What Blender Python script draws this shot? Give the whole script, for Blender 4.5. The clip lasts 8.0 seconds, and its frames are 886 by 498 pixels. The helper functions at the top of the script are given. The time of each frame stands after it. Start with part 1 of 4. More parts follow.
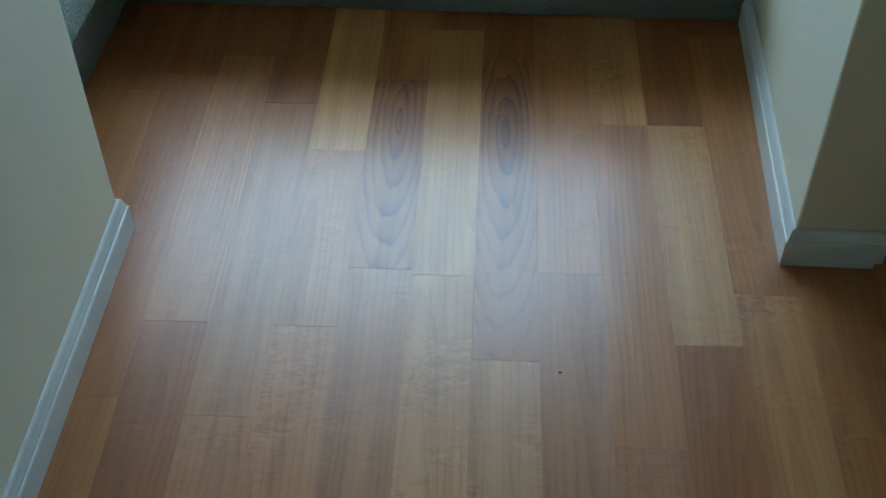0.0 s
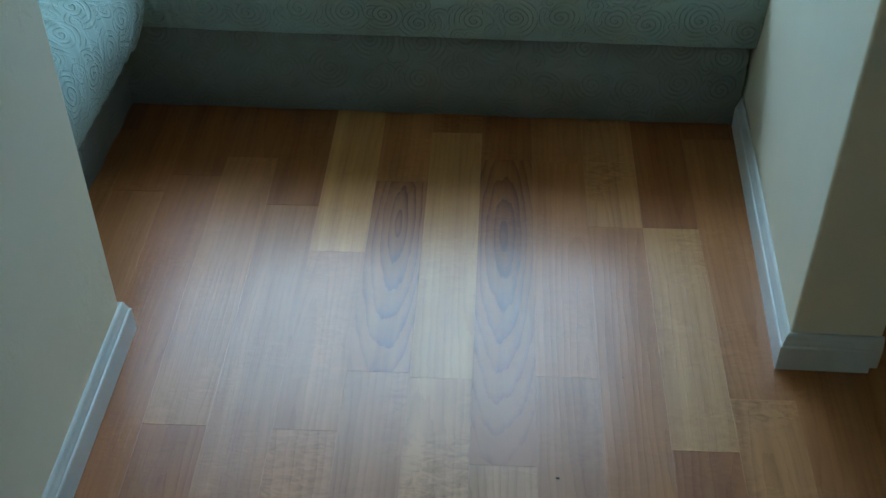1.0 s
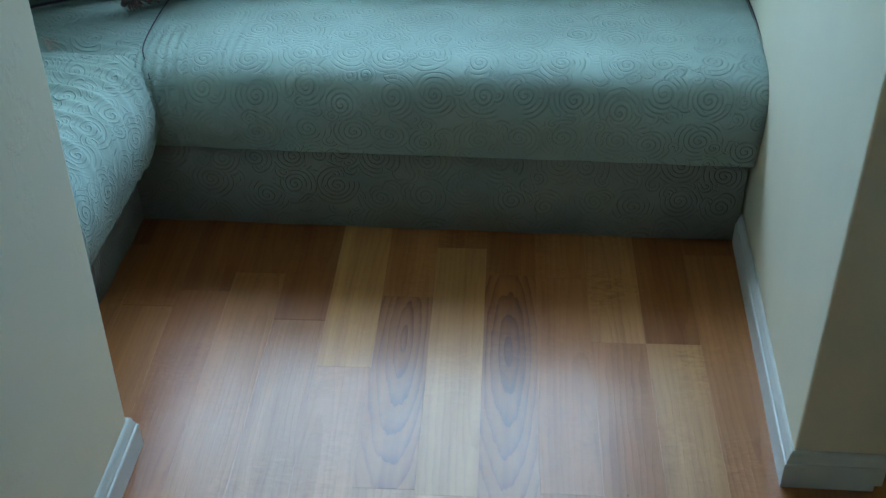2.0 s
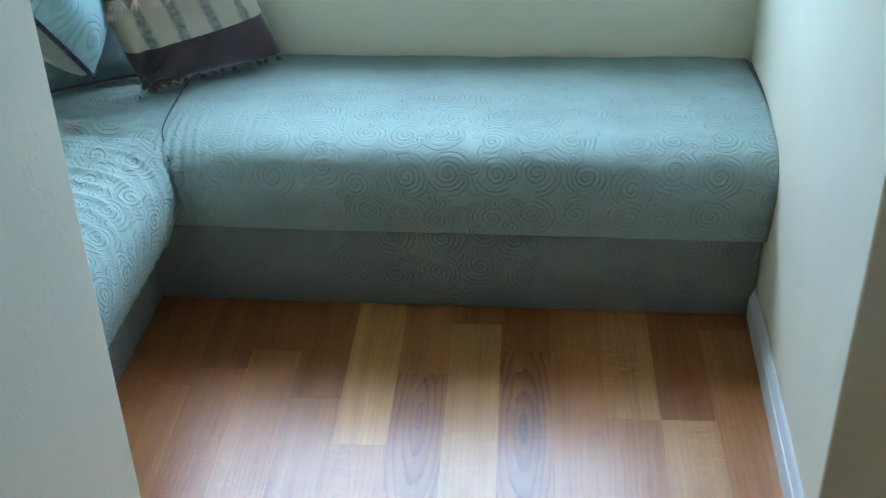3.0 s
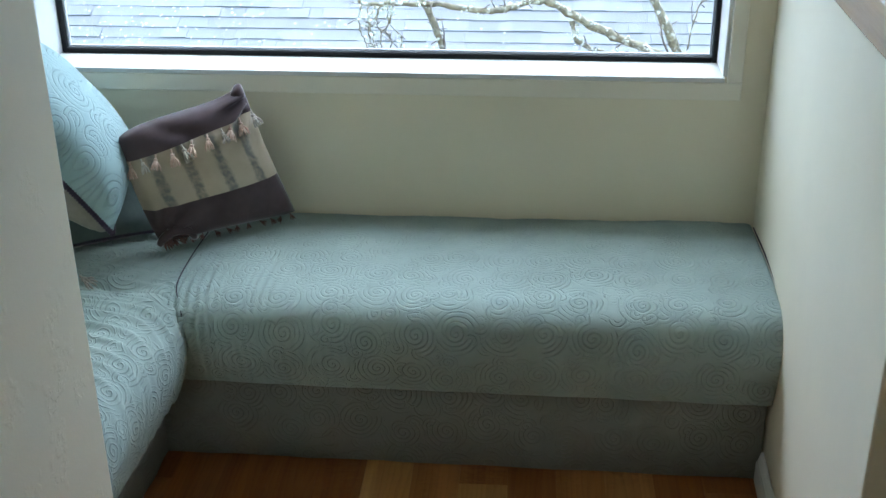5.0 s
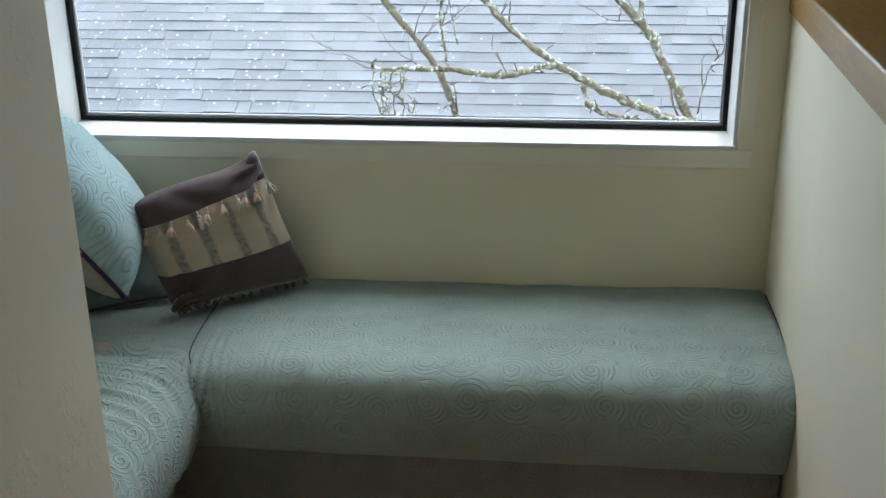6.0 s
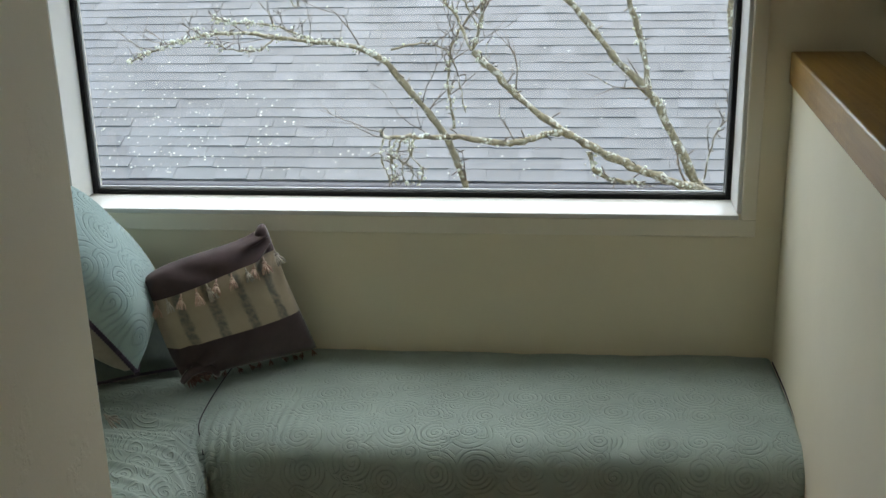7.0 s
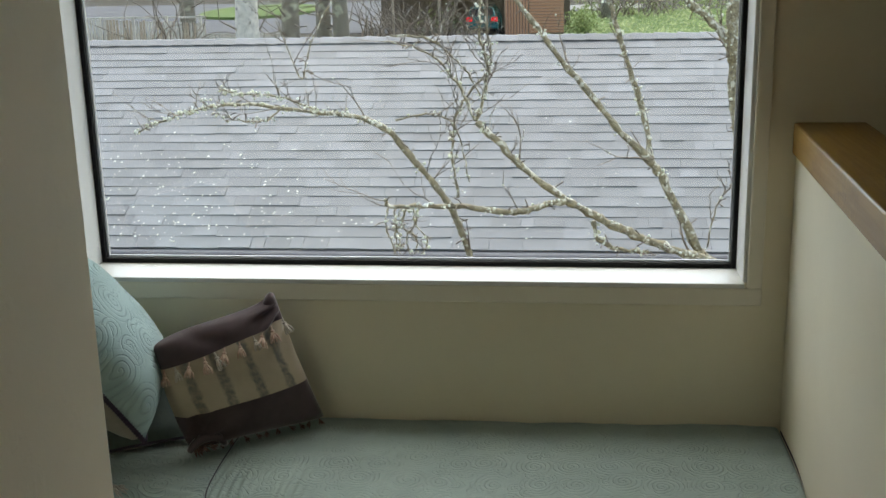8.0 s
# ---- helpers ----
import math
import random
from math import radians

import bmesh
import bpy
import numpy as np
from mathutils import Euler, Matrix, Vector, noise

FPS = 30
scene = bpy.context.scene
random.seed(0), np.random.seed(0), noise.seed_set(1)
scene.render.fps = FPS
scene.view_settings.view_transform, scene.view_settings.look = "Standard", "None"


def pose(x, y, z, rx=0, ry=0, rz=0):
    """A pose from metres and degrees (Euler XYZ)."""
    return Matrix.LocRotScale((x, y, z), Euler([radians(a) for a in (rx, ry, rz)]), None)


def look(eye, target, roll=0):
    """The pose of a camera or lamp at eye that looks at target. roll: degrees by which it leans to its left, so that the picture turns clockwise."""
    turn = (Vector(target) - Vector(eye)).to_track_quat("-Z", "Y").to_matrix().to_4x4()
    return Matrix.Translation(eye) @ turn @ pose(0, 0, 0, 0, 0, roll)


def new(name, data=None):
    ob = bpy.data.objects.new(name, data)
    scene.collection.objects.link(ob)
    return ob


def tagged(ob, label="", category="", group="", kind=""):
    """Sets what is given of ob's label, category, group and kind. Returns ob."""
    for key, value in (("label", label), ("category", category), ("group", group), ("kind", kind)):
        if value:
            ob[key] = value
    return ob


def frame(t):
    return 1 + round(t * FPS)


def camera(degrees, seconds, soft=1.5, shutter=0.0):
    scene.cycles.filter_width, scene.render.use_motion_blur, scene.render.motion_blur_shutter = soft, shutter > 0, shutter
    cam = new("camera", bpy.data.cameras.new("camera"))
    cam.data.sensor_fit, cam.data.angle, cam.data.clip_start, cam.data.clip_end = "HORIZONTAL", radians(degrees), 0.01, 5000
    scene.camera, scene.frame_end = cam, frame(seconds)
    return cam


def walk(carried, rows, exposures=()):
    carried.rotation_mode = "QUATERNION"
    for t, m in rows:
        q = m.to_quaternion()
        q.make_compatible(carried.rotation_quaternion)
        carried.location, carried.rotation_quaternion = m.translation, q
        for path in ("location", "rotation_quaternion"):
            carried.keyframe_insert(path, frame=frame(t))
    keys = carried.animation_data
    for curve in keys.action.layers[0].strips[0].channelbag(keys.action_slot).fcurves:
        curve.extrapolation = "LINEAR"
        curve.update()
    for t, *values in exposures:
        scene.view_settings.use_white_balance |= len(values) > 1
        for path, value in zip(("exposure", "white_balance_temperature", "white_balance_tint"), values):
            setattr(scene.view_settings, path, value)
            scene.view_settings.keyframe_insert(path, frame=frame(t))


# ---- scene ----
cam = camera(42.2, 8.0)
PATH = [
    (0, (0.184, -0.179, 1.636), (0.076, 1.235, 0.227), -0.5),
    (0.5, (0.19, -0.169, 1.66), (0.072, 1.278, 0.285), -0.7),
    (1, (0.189, -0.169, 1.688), (0.073, 1.342, 0.382), -0.4),
    (1.5, (0.184, -0.177, 1.712), (0.067, 1.399, 0.486), -0.1),
    (3, (0.202, -0.184, 1.77), (0.033, 1.498, 0.701), -1.5),
    (3.5, (0.201, -0.186, 1.79), (0.029, 1.528, 0.774), -1.3),
    (4, (0.198, -0.199, 1.791), (0.017, 1.555, 0.848), -1.2),
    (4.5, (0.195, -0.206, 1.804), (0.018, 1.577, 0.915), -0.8),
    (6, (0.194, -0.215, 1.839), (-0.013, 1.628, 1.091), -0.8),
    (6.5, (0.195, -0.222, 1.871), (-0.021, 1.638, 1.169), -1.2),
    (7, (0.208, -0.23, 1.871), (-0.021, 1.648, 1.224), -1.4),
    (7.5, (0.196, -0.24, 1.862), (-0.037, 1.659, 1.277), -1.1),
    (8, (0.192, -0.25, 1.877), (-0.04, 1.664, 1.344), -1.4),
]
walk(cam, [(t, look(eye, target, roll)) for t, eye, target, roll in PATH],
     exposures=[(0, 2.57, 4930, -15), (1.5, 2.52, 4980, -14), (3.0, 3.3, 5060, -4), (3.5, 3.4, 5100, 2), (4.5, 3.12, 5580, 4), (6.0, 2.38, 6700, 8), (8, 1.87, 7700, 8)])

# ---- light: an overcast day ----
world = bpy.data.worlds.new("overcast_sky")
scene.world = world
world.use_nodes = True
wn = world.node_tree
sky = wn.nodes.new("ShaderNodeTexSky")
sky.sky_type = "NISHITA"
sky.sun_disc = False
sky.sun_elevation = radians(62)
sky.sun_rotation = radians(-10)
sky.air_density, sky.dust_density, sky.ozone_density = 1.0, 1.0, 1.0
wn.links.new(sky.outputs["Color"], wn.nodes["Background"].inputs["Color"])
wn.nodes["Background"].inputs["Strength"].default_value = 0.15
sun_data = bpy.data.lights.new("sun", "SUN")
sun_data.energy, sun_data.angle, sun_data.color = 0.80, radians(78), (0.86, 0.95, 1.0)
sun = new("sun", sun_data)
sun.matrix_world = look((1.0, 9.8, 17), (0, 1, 0))


# ---- material tools ----
def node(nt, kind, **inputs):
    n = nt.nodes.new(kind)
    for key, value in inputs.items():
        n.inputs[key].default_value = value
    return n


def mat(name, colour=(0.5, 0.5, 0.5), rough=0.6, metal=0.0, spec=0.5):
    m = bpy.data.materials.new(name)
    m.use_nodes = True
    nt = m.node_tree
    b = nt.nodes["Principled BSDF"]
    b.inputs["Base Color"].default_value = (*colour, 1)
    b.inputs["Roughness"].default_value = rough
    b.inputs["Metallic"].default_value = metal
    b.inputs["Specular IOR Level"].default_value = spec
    return m, nt, b


def maths(nt, op, a, b=None, c=None):
    n = nt.nodes.new("ShaderNodeMath")
    n.operation = op
    for k, v in enumerate((a, b, c)):
        if v is None:
            continue
        if isinstance(v, (int, float)):
            n.inputs[k].default_value = v
        else:
            nt.links.new(v, n.inputs[k])
    return n.outputs[0]


def ramp(nt, fac, stops):
    n = nt.nodes.new("ShaderNodeValToRGB")
    e = n.color_ramp.elements
    while len(e) < len(stops):
        e.new(0.5)
    for el, (p, c) in zip(e, stops):
        el.position, el.color = p, (*c, 1)
    nt.links.new(fac, n.inputs["Fac"])
    return n.outputs["Color"]


def coords(nt, kind="Object", scale=(1, 1, 1), shift=None):
    t = nt.nodes.new("ShaderNodeTexCoord")
    m = nt.nodes.new("ShaderNodeMapping")
    m.inputs["Scale"].default_value = scale
    nt.links.new(t.outputs[kind], m.inputs["Vector"])
    if shift is not None:
        nt.links.new(shift, m.inputs["Location"])
    return m.outputs["Vector"]


def noise_tex(nt, vec, scale, detail=4.0, rough=0.55):
    n = node(nt, "ShaderNodeTexNoise", Scale=scale, Detail=detail, Roughness=rough)
    nt.links.new(vec, n.inputs["Vector"])
    return n.outputs["Fac"]


def mixc(nt, fac, a, b, mode="MIX"):
    n = nt.nodes.new("ShaderNodeMix")
    n.data_type, n.blend_type = "RGBA", mode
    for k, v in ((0, fac), (6, a), (7, b)):
        if isinstance(v, (int, float)):
            n.inputs[k].default_value = v
        elif isinstance(v, tuple):
            n.inputs[k].default_value = (*v, 1)
        else:
            nt.links.new(v, n.inputs[k])
    return n.outputs[2]


def bump(nt, b, height, strength=0.3, distance=0.002):
    n = node(nt, "ShaderNodeBump", Strength=strength, Distance=distance)
    nt.links.new(height, n.inputs["Height"])
    nt.links.new(n.outputs["Normal"], b.inputs["Normal"])
    return n


def speckled(name, c1, c2, scale=8.0, rough=0.7, bump_scale=60.0, bump_d=0.001, spec=0.5, detail=6.0):
    """A surface whose colour wanders between two tones, with a fine relief."""
    m, nt, b = mat(name, c1, rough, spec=spec)
    v = coords(nt)
    f = noise_tex(nt, v, scale, detail)
    nt.links.new(ramp(nt, f, [(0.3, c1), (0.7, c2)]), b.inputs["Base Color"])
    bump(nt, b, noise_tex(nt, v, bump_scale, 4), 0.5, bump_d)
    return m


# ---- materials ----
def wall_paint(name, colour, trowel):
    m, nt, b = mat(name, colour, 0.62, spec=0.3)
    v = coords(nt)
    f = noise_tex(nt, v, 2.3, 5)
    dark = tuple(c * 0.93 for c in colour)
    nt.links.new(ramp(nt, f, [(0.3, dark), (0.7, colour)]), b.inputs["Base Color"])
    flat = ramp(nt, noise_tex(nt, v, 6.5, 3, 0.6), [(0.53, (0, 0, 0)), (0.60, (1, 1, 1))])
    ridges = ramp(nt, noise_tex(nt, v, 42.0, 5, 0.65), [(0.47, (0, 0, 0)), (0.56, (1, 1, 1))])
    h = mixc(nt, flat, (0, 0, 0), ridges)
    fine = mixc(nt, 0.25, h, noise_tex(nt, v, 160.0, 3))
    bump(nt, b, fine, 0.55 * trowel, 0.0022)
    return m


M_WALL = wall_paint("cream_wall_paint", (0.87, 0.805, 0.63), 0.8)
M_SMOOTH = wall_paint("smooth_cream_wall_paint", (0.87, 0.805, 0.63), 0.15)
M_TRIM = speckled("white_trim_paint", (0.72, 0.725, 0.70), (0.67, 0.675, 0.65), 5, 0.35, 40, 0.0004)
M_CASING = speckled("cream_casing_paint", (0.86, 0.815, 0.69), (0.83, 0.785, 0.66), 5, 0.45, 40, 0.0004)
M_CEIL = speckled("ceiling_paint", (0.87, 0.84, 0.77), (0.84, 0.81, 0.74), 4, 0.8, 80, 0.001)


def wood_plank(name, light, dark, figure=0.16, spread=0.16, slope=0.055, rings=74.0, curl=0.8, heart=0.0, wave=0.042):
    """Strip flooring: growth rings cut by the board, fibres and pores along it, each board its own cut."""
    m, nt, b = mat(name, light, 0.34)
    b.inputs["Coat Weight"].default_value = 0.35
    b.inputs["Coat Roughness"].default_value = 0.24
    info = nt.nodes.new("ShaderNodeObjectInfo")
    rnd = info.outputs["Random"]
    r2 = maths(nt, "FRACT", maths(nt, "MULTIPLY", rnd, 7.31))
    r3 = maths(nt, "FRACT", maths(nt, "MULTIPLY", rnd, 23.17))
    shift = nt.nodes.new("ShaderNodeCombineXYZ")
    nt.links.new(maths(nt, "MULTIPLY", rnd, 31.0), shift.inputs[0])
    nt.links.new(maths(nt, "MULTIPLY", r2, 17.0), shift.inputs[1])
    moved = coords(nt, shift=shift.outputs[0])
    sep = nt.nodes.new("ShaderNodeSeparateXYZ")
    plain = coords(nt)
    nt.links.new(plain, sep.inputs[0])
    mp = nt.nodes.new("ShaderNodeMapping")
    mp.inputs["Scale"].default_value = (14, 1.6, 14)
    nt.links.new(moved, mp.inputs["Vector"])
    warp = noise_tex(nt, mp.outputs[0], 1.0, 5, 0.6)
    x = maths(nt, "ADD", sep.outputs[0], maths(nt, "MULTIPLY", maths(nt, "SUBTRACT", r2, 0.5), spread))
    d = maths(nt, "ADD", maths(nt, "MULTIPLY", sep.outputs[1], slope), maths(nt, "MULTIPLY", maths(nt, "SUBTRACT", r3, 1.4 if heart else 0.4), 0.035 if heart else 0.06))
    rad = maths(nt, "SQRT", maths(nt, "ADD", maths(nt, "MULTIPLY", x, x), maths(nt, "MULTIPLY", d, d)))
    rad = maths(nt, "ADD", rad, maths(nt, "MULTIPLY", warp, wave))
    ring = maths(nt, "FRACT", maths(nt, "MULTIPLY", rad, rings))
    ring = maths(nt, "POWER", ring, 2.6)
    mf = nt.nodes.new("ShaderNodeMapping")
    mf.inputs["Scale"].default_value = (120, 4.5, 120)
    nt.links.new(moved, mf.inputs["Vector"])
    fibre = noise_tex(nt, mf.outputs[0], 1.0, 5, 0.65)
    mw = nt.nodes.new("ShaderNodeMapping")
    mw.inputs["Scale"].default_value = (22, 1.2, 22)
    nt.links.new(moved, mw.inputs["Vector"])
    broad = noise_tex(nt, mw.outputs[0], 1.0, 3)
    f = maths(nt, "ADD", maths(nt, "MULTIPLY", ring, figure), maths(nt, "MULTIPLY", fibre, 0.24))
    mr = nt.nodes.new("ShaderNodeMapping")
    mr.inputs["Scale"].default_value = (26, 62, 26)
    mr.inputs["Rotation"].default_value = (0, 0, 0.45)
    nt.links.new(moved, mr.inputs["Vector"])
    sway = node(nt, "ShaderNodeTexNoise", Scale=3.0, Detail=3.0, Roughness=0.6, Distortion=1.4)
    nt.links.new(mr.outputs[0], sway.inputs["Vector"])
    sway.inputs["Scale"].default_value = 1.0
    where = ramp(nt, noise_tex(nt, moved, 4.5, 2), [(0.42, (0, 0, 0)), (0.62, (1, 1, 1))])
    ribbon = maths(nt, "MULTIPLY", maths(nt, "SUBTRACT", sway.outputs["Fac"], 0.5), where)
    f = maths(nt, "ADD", f, maths(nt, "MULTIPLY", ribbon, maths(nt, "MULTIPLY", curl, maths(nt, "ADD", 0.45, r2))))
    mq = nt.nodes.new("ShaderNodeMapping")
    mq.inputs["Scale"].default_value = (420, 26, 420)
    nt.links.new(moved, mq.inputs["Vector"])
    pores = ramp(nt, noise_tex(nt, mq.outputs[0], 1.0, 2), [(0.62, (0, 0, 0)), (0.72, (1, 1, 1))])
    f = maths(nt, "ADD", f, maths(nt, "MULTIPLY", pores, 0.10))
    f = maths(nt, "ADD", f, maths(nt, "MULTIPLY", broad, 0.95))
    if heart:
        f = maths(nt, "ADD", f, maths(nt, "MULTIPLY", maths(nt, "SUBTRACT", 0.55, maths(nt, "MULTIPLY", rad, 9.0)), heart))
    col = ramp(nt, f, [(0.45, light), (0.70, tuple(0.55 * a + 0.45 * c for a, c in zip(light, dark))), (0.99, dark)])
    hsv = node(nt, "ShaderNodeHueSaturation", Saturation=1.04)
    nt.links.new(maths(nt, "ADD", 0.91, maths(nt, "MULTIPLY", r3, 0.18)), hsv.inputs["Value"])
    nt.links.new(col, hsv.inputs["Color"])
    nt.links.new(hsv.outputs[0], b.inputs["Base Color"])
    nt.links.new(maths(nt, "ADD", 0.31, maths(nt, "MULTIPLY", fibre, 0.16)), b.inputs["Roughness"])
    bump(nt, b, maths(nt, "ADD", maths(nt, "MULTIPLY", fibre, 0.45), maths(nt, "ADD", maths(nt, "MULTIPLY", ring, 0.8), ribbon)), 0.5, 0.0011)
    return m


M_PLANK = [
    wood_plank("pale_plank_wood", (0.56, 0.300, 0.112), (0.34, 0.150, 0.048)),
    wood_plank("tan_plank_wood", (0.45, 0.200, 0.070), (0.255, 0.092, 0.028)),
    wood_plank("red_brown_plank_wood", (0.36, 0.142, 0.045), (0.19, 0.060, 0.018)),
    wood_plank("dark_plank_wood", (0.37, 0.152, 0.052), (0.14, 0.046, 0.016), 0.38, 0.05, 0.17, 70.0, 0.5, 0.55, 0.034),
    wood_plank("ribboned_plank_wood", (0.50, 0.250, 0.095), (0.27, 0.11, 0.036), 0.16, 0.16, 0.055, 74.0, 1.3),
]
M_SUB, _, _ = mat("subfloor_dark", (0.03, 0.02, 0.012), 0.9)
M_OAK = wood_plank("cap_oak", (0.37, 0.205, 0.042), (0.22, 0.108, 0.020))


def quilt(name, colour, deep=1.0, size=1.0):
    """Velvet-like cloth with stitched spirals of several sizes pressed into it, laid out on the cloth's own metres."""
    m, nt, b = mat(name, colour, 0.85, spec=0.2)
    b.inputs["Sheen Weight"].default_value = 0.10
    b.inputs["Sheen Roughness"].default_value = 0.45
    uv = coords(nt, "UV", (1 / size, 1 / size, 1))
    wob = node(nt, "ShaderNodeTexNoise", Scale=9.0, Detail=2.0)
    nt.links.new(uv, wob.inputs["Vector"])
    off = nt.nodes.new("ShaderNodeVectorMath")
    off.operation = "MULTIPLY_ADD"
    nt.links.new(wob.outputs["Color"], off.inputs[0])
    off.inputs[1].default_value = (0.020, 0.020, 0)
    nt.links.new(uv, off.inputs[2])
    p = off.outputs[0]

    def spirals(scale, pitch, reach, seed, chaos):
        mp = nt.nodes.new("ShaderNodeMapping")
        mp.inputs["Location"].default_value = (seed, seed * 0.7, 0)
        nt.links.new(p, mp.inputs["Vector"])
        v = node(nt, "ShaderNodeTexVoronoi", Scale=scale, Randomness=chaos)
        v.voronoi_dimensions = "2D"
        nt.links.new(mp.outputs[0], v.inputs["Vector"])
        dv = nt.nodes.new("ShaderNodeVectorMath")
        dv.operation = "SUBTRACT"
        nt.links.new(mp.outputs[0], dv.inputs[0])
        nt.links.new(v.outputs["Position"], dv.inputs[1])
        s = nt.nodes.new("ShaderNodeSeparateXYZ")
        nt.links.new(dv.outputs[0], s.inputs[0])
        ang = maths(nt, "ARCTAN2", s.outputs[1], s.outputs[0])
        ln = nt.nodes.new("ShaderNodeVectorMath")
        ln.operation = "LENGTH"
        nt.links.new(dv.outputs[0], ln.inputs[0])
        r = ln.outputs["Value"]
        ph = maths(nt, "ADD", maths(nt, "DIVIDE", r, pitch), maths(nt, "DIVIDE", ang, 2 * math.pi))
        tri = maths(nt, "ABSOLUTE", maths(nt, "SUBTRACT", maths(nt, "FRACT", ph), 0.5))
        groove = maths(nt, "POWER", ramp(nt, tri, [(0.0, (1, 1, 1)), (0.23, (0, 0, 0))]), 1.3)
        inside = ramp(nt, maths(nt, "DIVIDE", r, reach), [(0.80, (1, 1, 1)), (1.0, (0, 0, 0))])
        return maths(nt, "MULTIPLY", groove, inside), (inside, r)

    a, a_in = spirals(9.2, 0.0125, 0.072, 0.0, 0.44)
    c, _ = spirals(19.0, 0.0105, 0.030, 3.3, 0.9)
    gaps = ramp(nt, noise_tex(nt, uv, 16.0, 2), [(0.42, (0, 0, 0)), (0.56, (1, 1, 1))])
    core = ramp(nt, maths(nt, "DIVIDE", a_in[1], 0.030), [(0.9, (1, 1, 1)), (1.15, (0, 0, 0))])
    a = maths(nt, "MULTIPLY", a, maths(nt, "MAXIMUM", gaps, core))
    line = maths(nt, "MAXIMUM", a, maths(nt, "MULTIPLY", c, maths(nt, "SUBTRACT", 1.0, maths(nt, "MAXIMUM", gaps, core))))
    puff = noise_tex(nt, uv, 26.0, 3)
    weave = noise_tex(nt, uv, 620.0, 2)
    h = maths(nt, "SUBTRACT", maths(nt, "ADD", maths(nt, "MULTIPLY", puff, 0.5), maths(nt, "MULTIPLY", weave, 0.10)), line)
    bump(nt, b, h, 0.85 * deep, 0.0029)
    nap = noise_tex(nt, uv, 5.0, 5, 0.6)
    tint = ramp(nt, nap, [(0.3, tuple(v * 0.86 for v in colour)), (0.72, tuple(min(1, v * 1.08) for v in colour))])
    col = mixc(nt, maths(nt, "MULTIPLY", line, 0.05), tint, tuple(v * 0.55 for v in colour))
    nt.links.new(col, b.inputs["Base Color"])
    return m


M_QUILT = quilt("sea_green_quilted_cloth", (0.354, 0.440, 0.412), 1.15)
# Seat cloth again, greyed and darkened: shade below the cushions put into its colour.
M_QUILT_SHADED = quilt("shaded_quilted_cloth", (0.255, 0.275, 0.245), 1.0)
M_QUILT_PILLOW = quilt("pale_aqua_quilted_cloth", (0.31, 0.425, 0.42), 1.1, 1.35)


def cloth(name, c1, c2, sheen=0.5, scale=30):
    m, nt, b = mat(name, c1, 0.9, spec=0.15)
    b.inputs["Sheen Weight"].default_value = sheen
    b.inputs["Sheen Roughness"].default_value = 0.35
    v = coords(nt)
    nt.links.new(ramp(nt, noise_tex(nt, v, scale, 5), [(0.3, c1), (0.7, c2)]), b.inputs["Base Color"])
    bump(nt, b, noise_tex(nt, v, 500, 2), 0.3, 0.0006)
    return m


M_VELVET = cloth("purple_brown_velvet", (0.058, 0.040, 0.043), (0.100, 0.072, 0.077), 0.9, 9)
M_BEIGE = cloth("beige_cloth", (0.28, 0.25, 0.21), (0.22, 0.20, 0.165), 0.2)
M_TEAL = cloth("deep_teal_cloth", (0.085, 0.110, 0.102), (0.11, 0.142, 0.132), 0.3)
M_CORD = cloth("dark_purple_cord", (0.035, 0.025, 0.045), (0.06, 0.045, 0.07), 0.2, 120)
M_PINK = cloth("dusty_pink_tassel_yarn", (0.68, 0.53, 0.44), (0.52, 0.34, 0.27), 0.3, 90)
M_PALE = cloth("pale_tassel_yarn", (0.55, 0.52, 0.46), (0.44, 0.41, 0.36), 0.3, 90)
M_MAUVE = cloth("dusty_brown_fringe", (0.20, 0.11, 0.09), (0.14, 0.07, 0.06), 0.3, 90)
M_BLACK = speckled("black_window_gasket", (0.006, 0.0065, 0.008), (0.010, 0.010, 0.012), 20, 0.6, 80, 0.0003, 0.2)


def stripe_cloth():
    """Sand-coloured silk with wavering grey-green stripes."""
    m, nt, b = mat("sand_silk_with_grey_stripes", (0.45, 0.38, 0.26), 0.55, spec=0.4)
    b.inputs["Sheen Weight"].default_value = 0.3
    uv = coords(nt, "UV")
    s = nt.nodes.new("ShaderNodeSeparateXYZ")
    nt.links.new(uv, s.inputs[0])
    w = noise_tex(nt, uv, 24.0, 4, 0.7)
    x = maths(nt, "ADD", s.outputs[0], maths(nt, "MULTIPLY", maths(nt, "SUBTRACT", w, 0.5), 0.030))
    tri = maths(nt, "ABSOLUTE", maths(nt, "SUBTRACT", maths(nt, "FRACT", maths(nt, "MULTIPLY", x, 11.5)), 0.5))
    f = ramp(nt, tri, [(0.10, (1, 1, 1)), (0.20, (0, 0, 0))])
    broken = ramp(nt, noise_tex(nt, uv, 60.0, 4), [(0.25, (0.25, 0.25, 0.25)), (0.6, (1, 1, 1))])
    base = ramp(nt, noise_tex(nt, uv, 11.0, 3), [(0.3, (0.48, 0.405, 0.30)), (0.7, (0.40, 0.335, 0.24))])
    nt.links.new(mixc(nt, maths(nt, "MULTIPLY", f, broken), base, (0.16, 0.16, 0.14)), b.inputs["Base Color"])
    bump(nt, b, noise_tex(nt, uv, 300, 3), 0.3, 0.0006)
    return m


M_STRIPE = stripe_cloth()


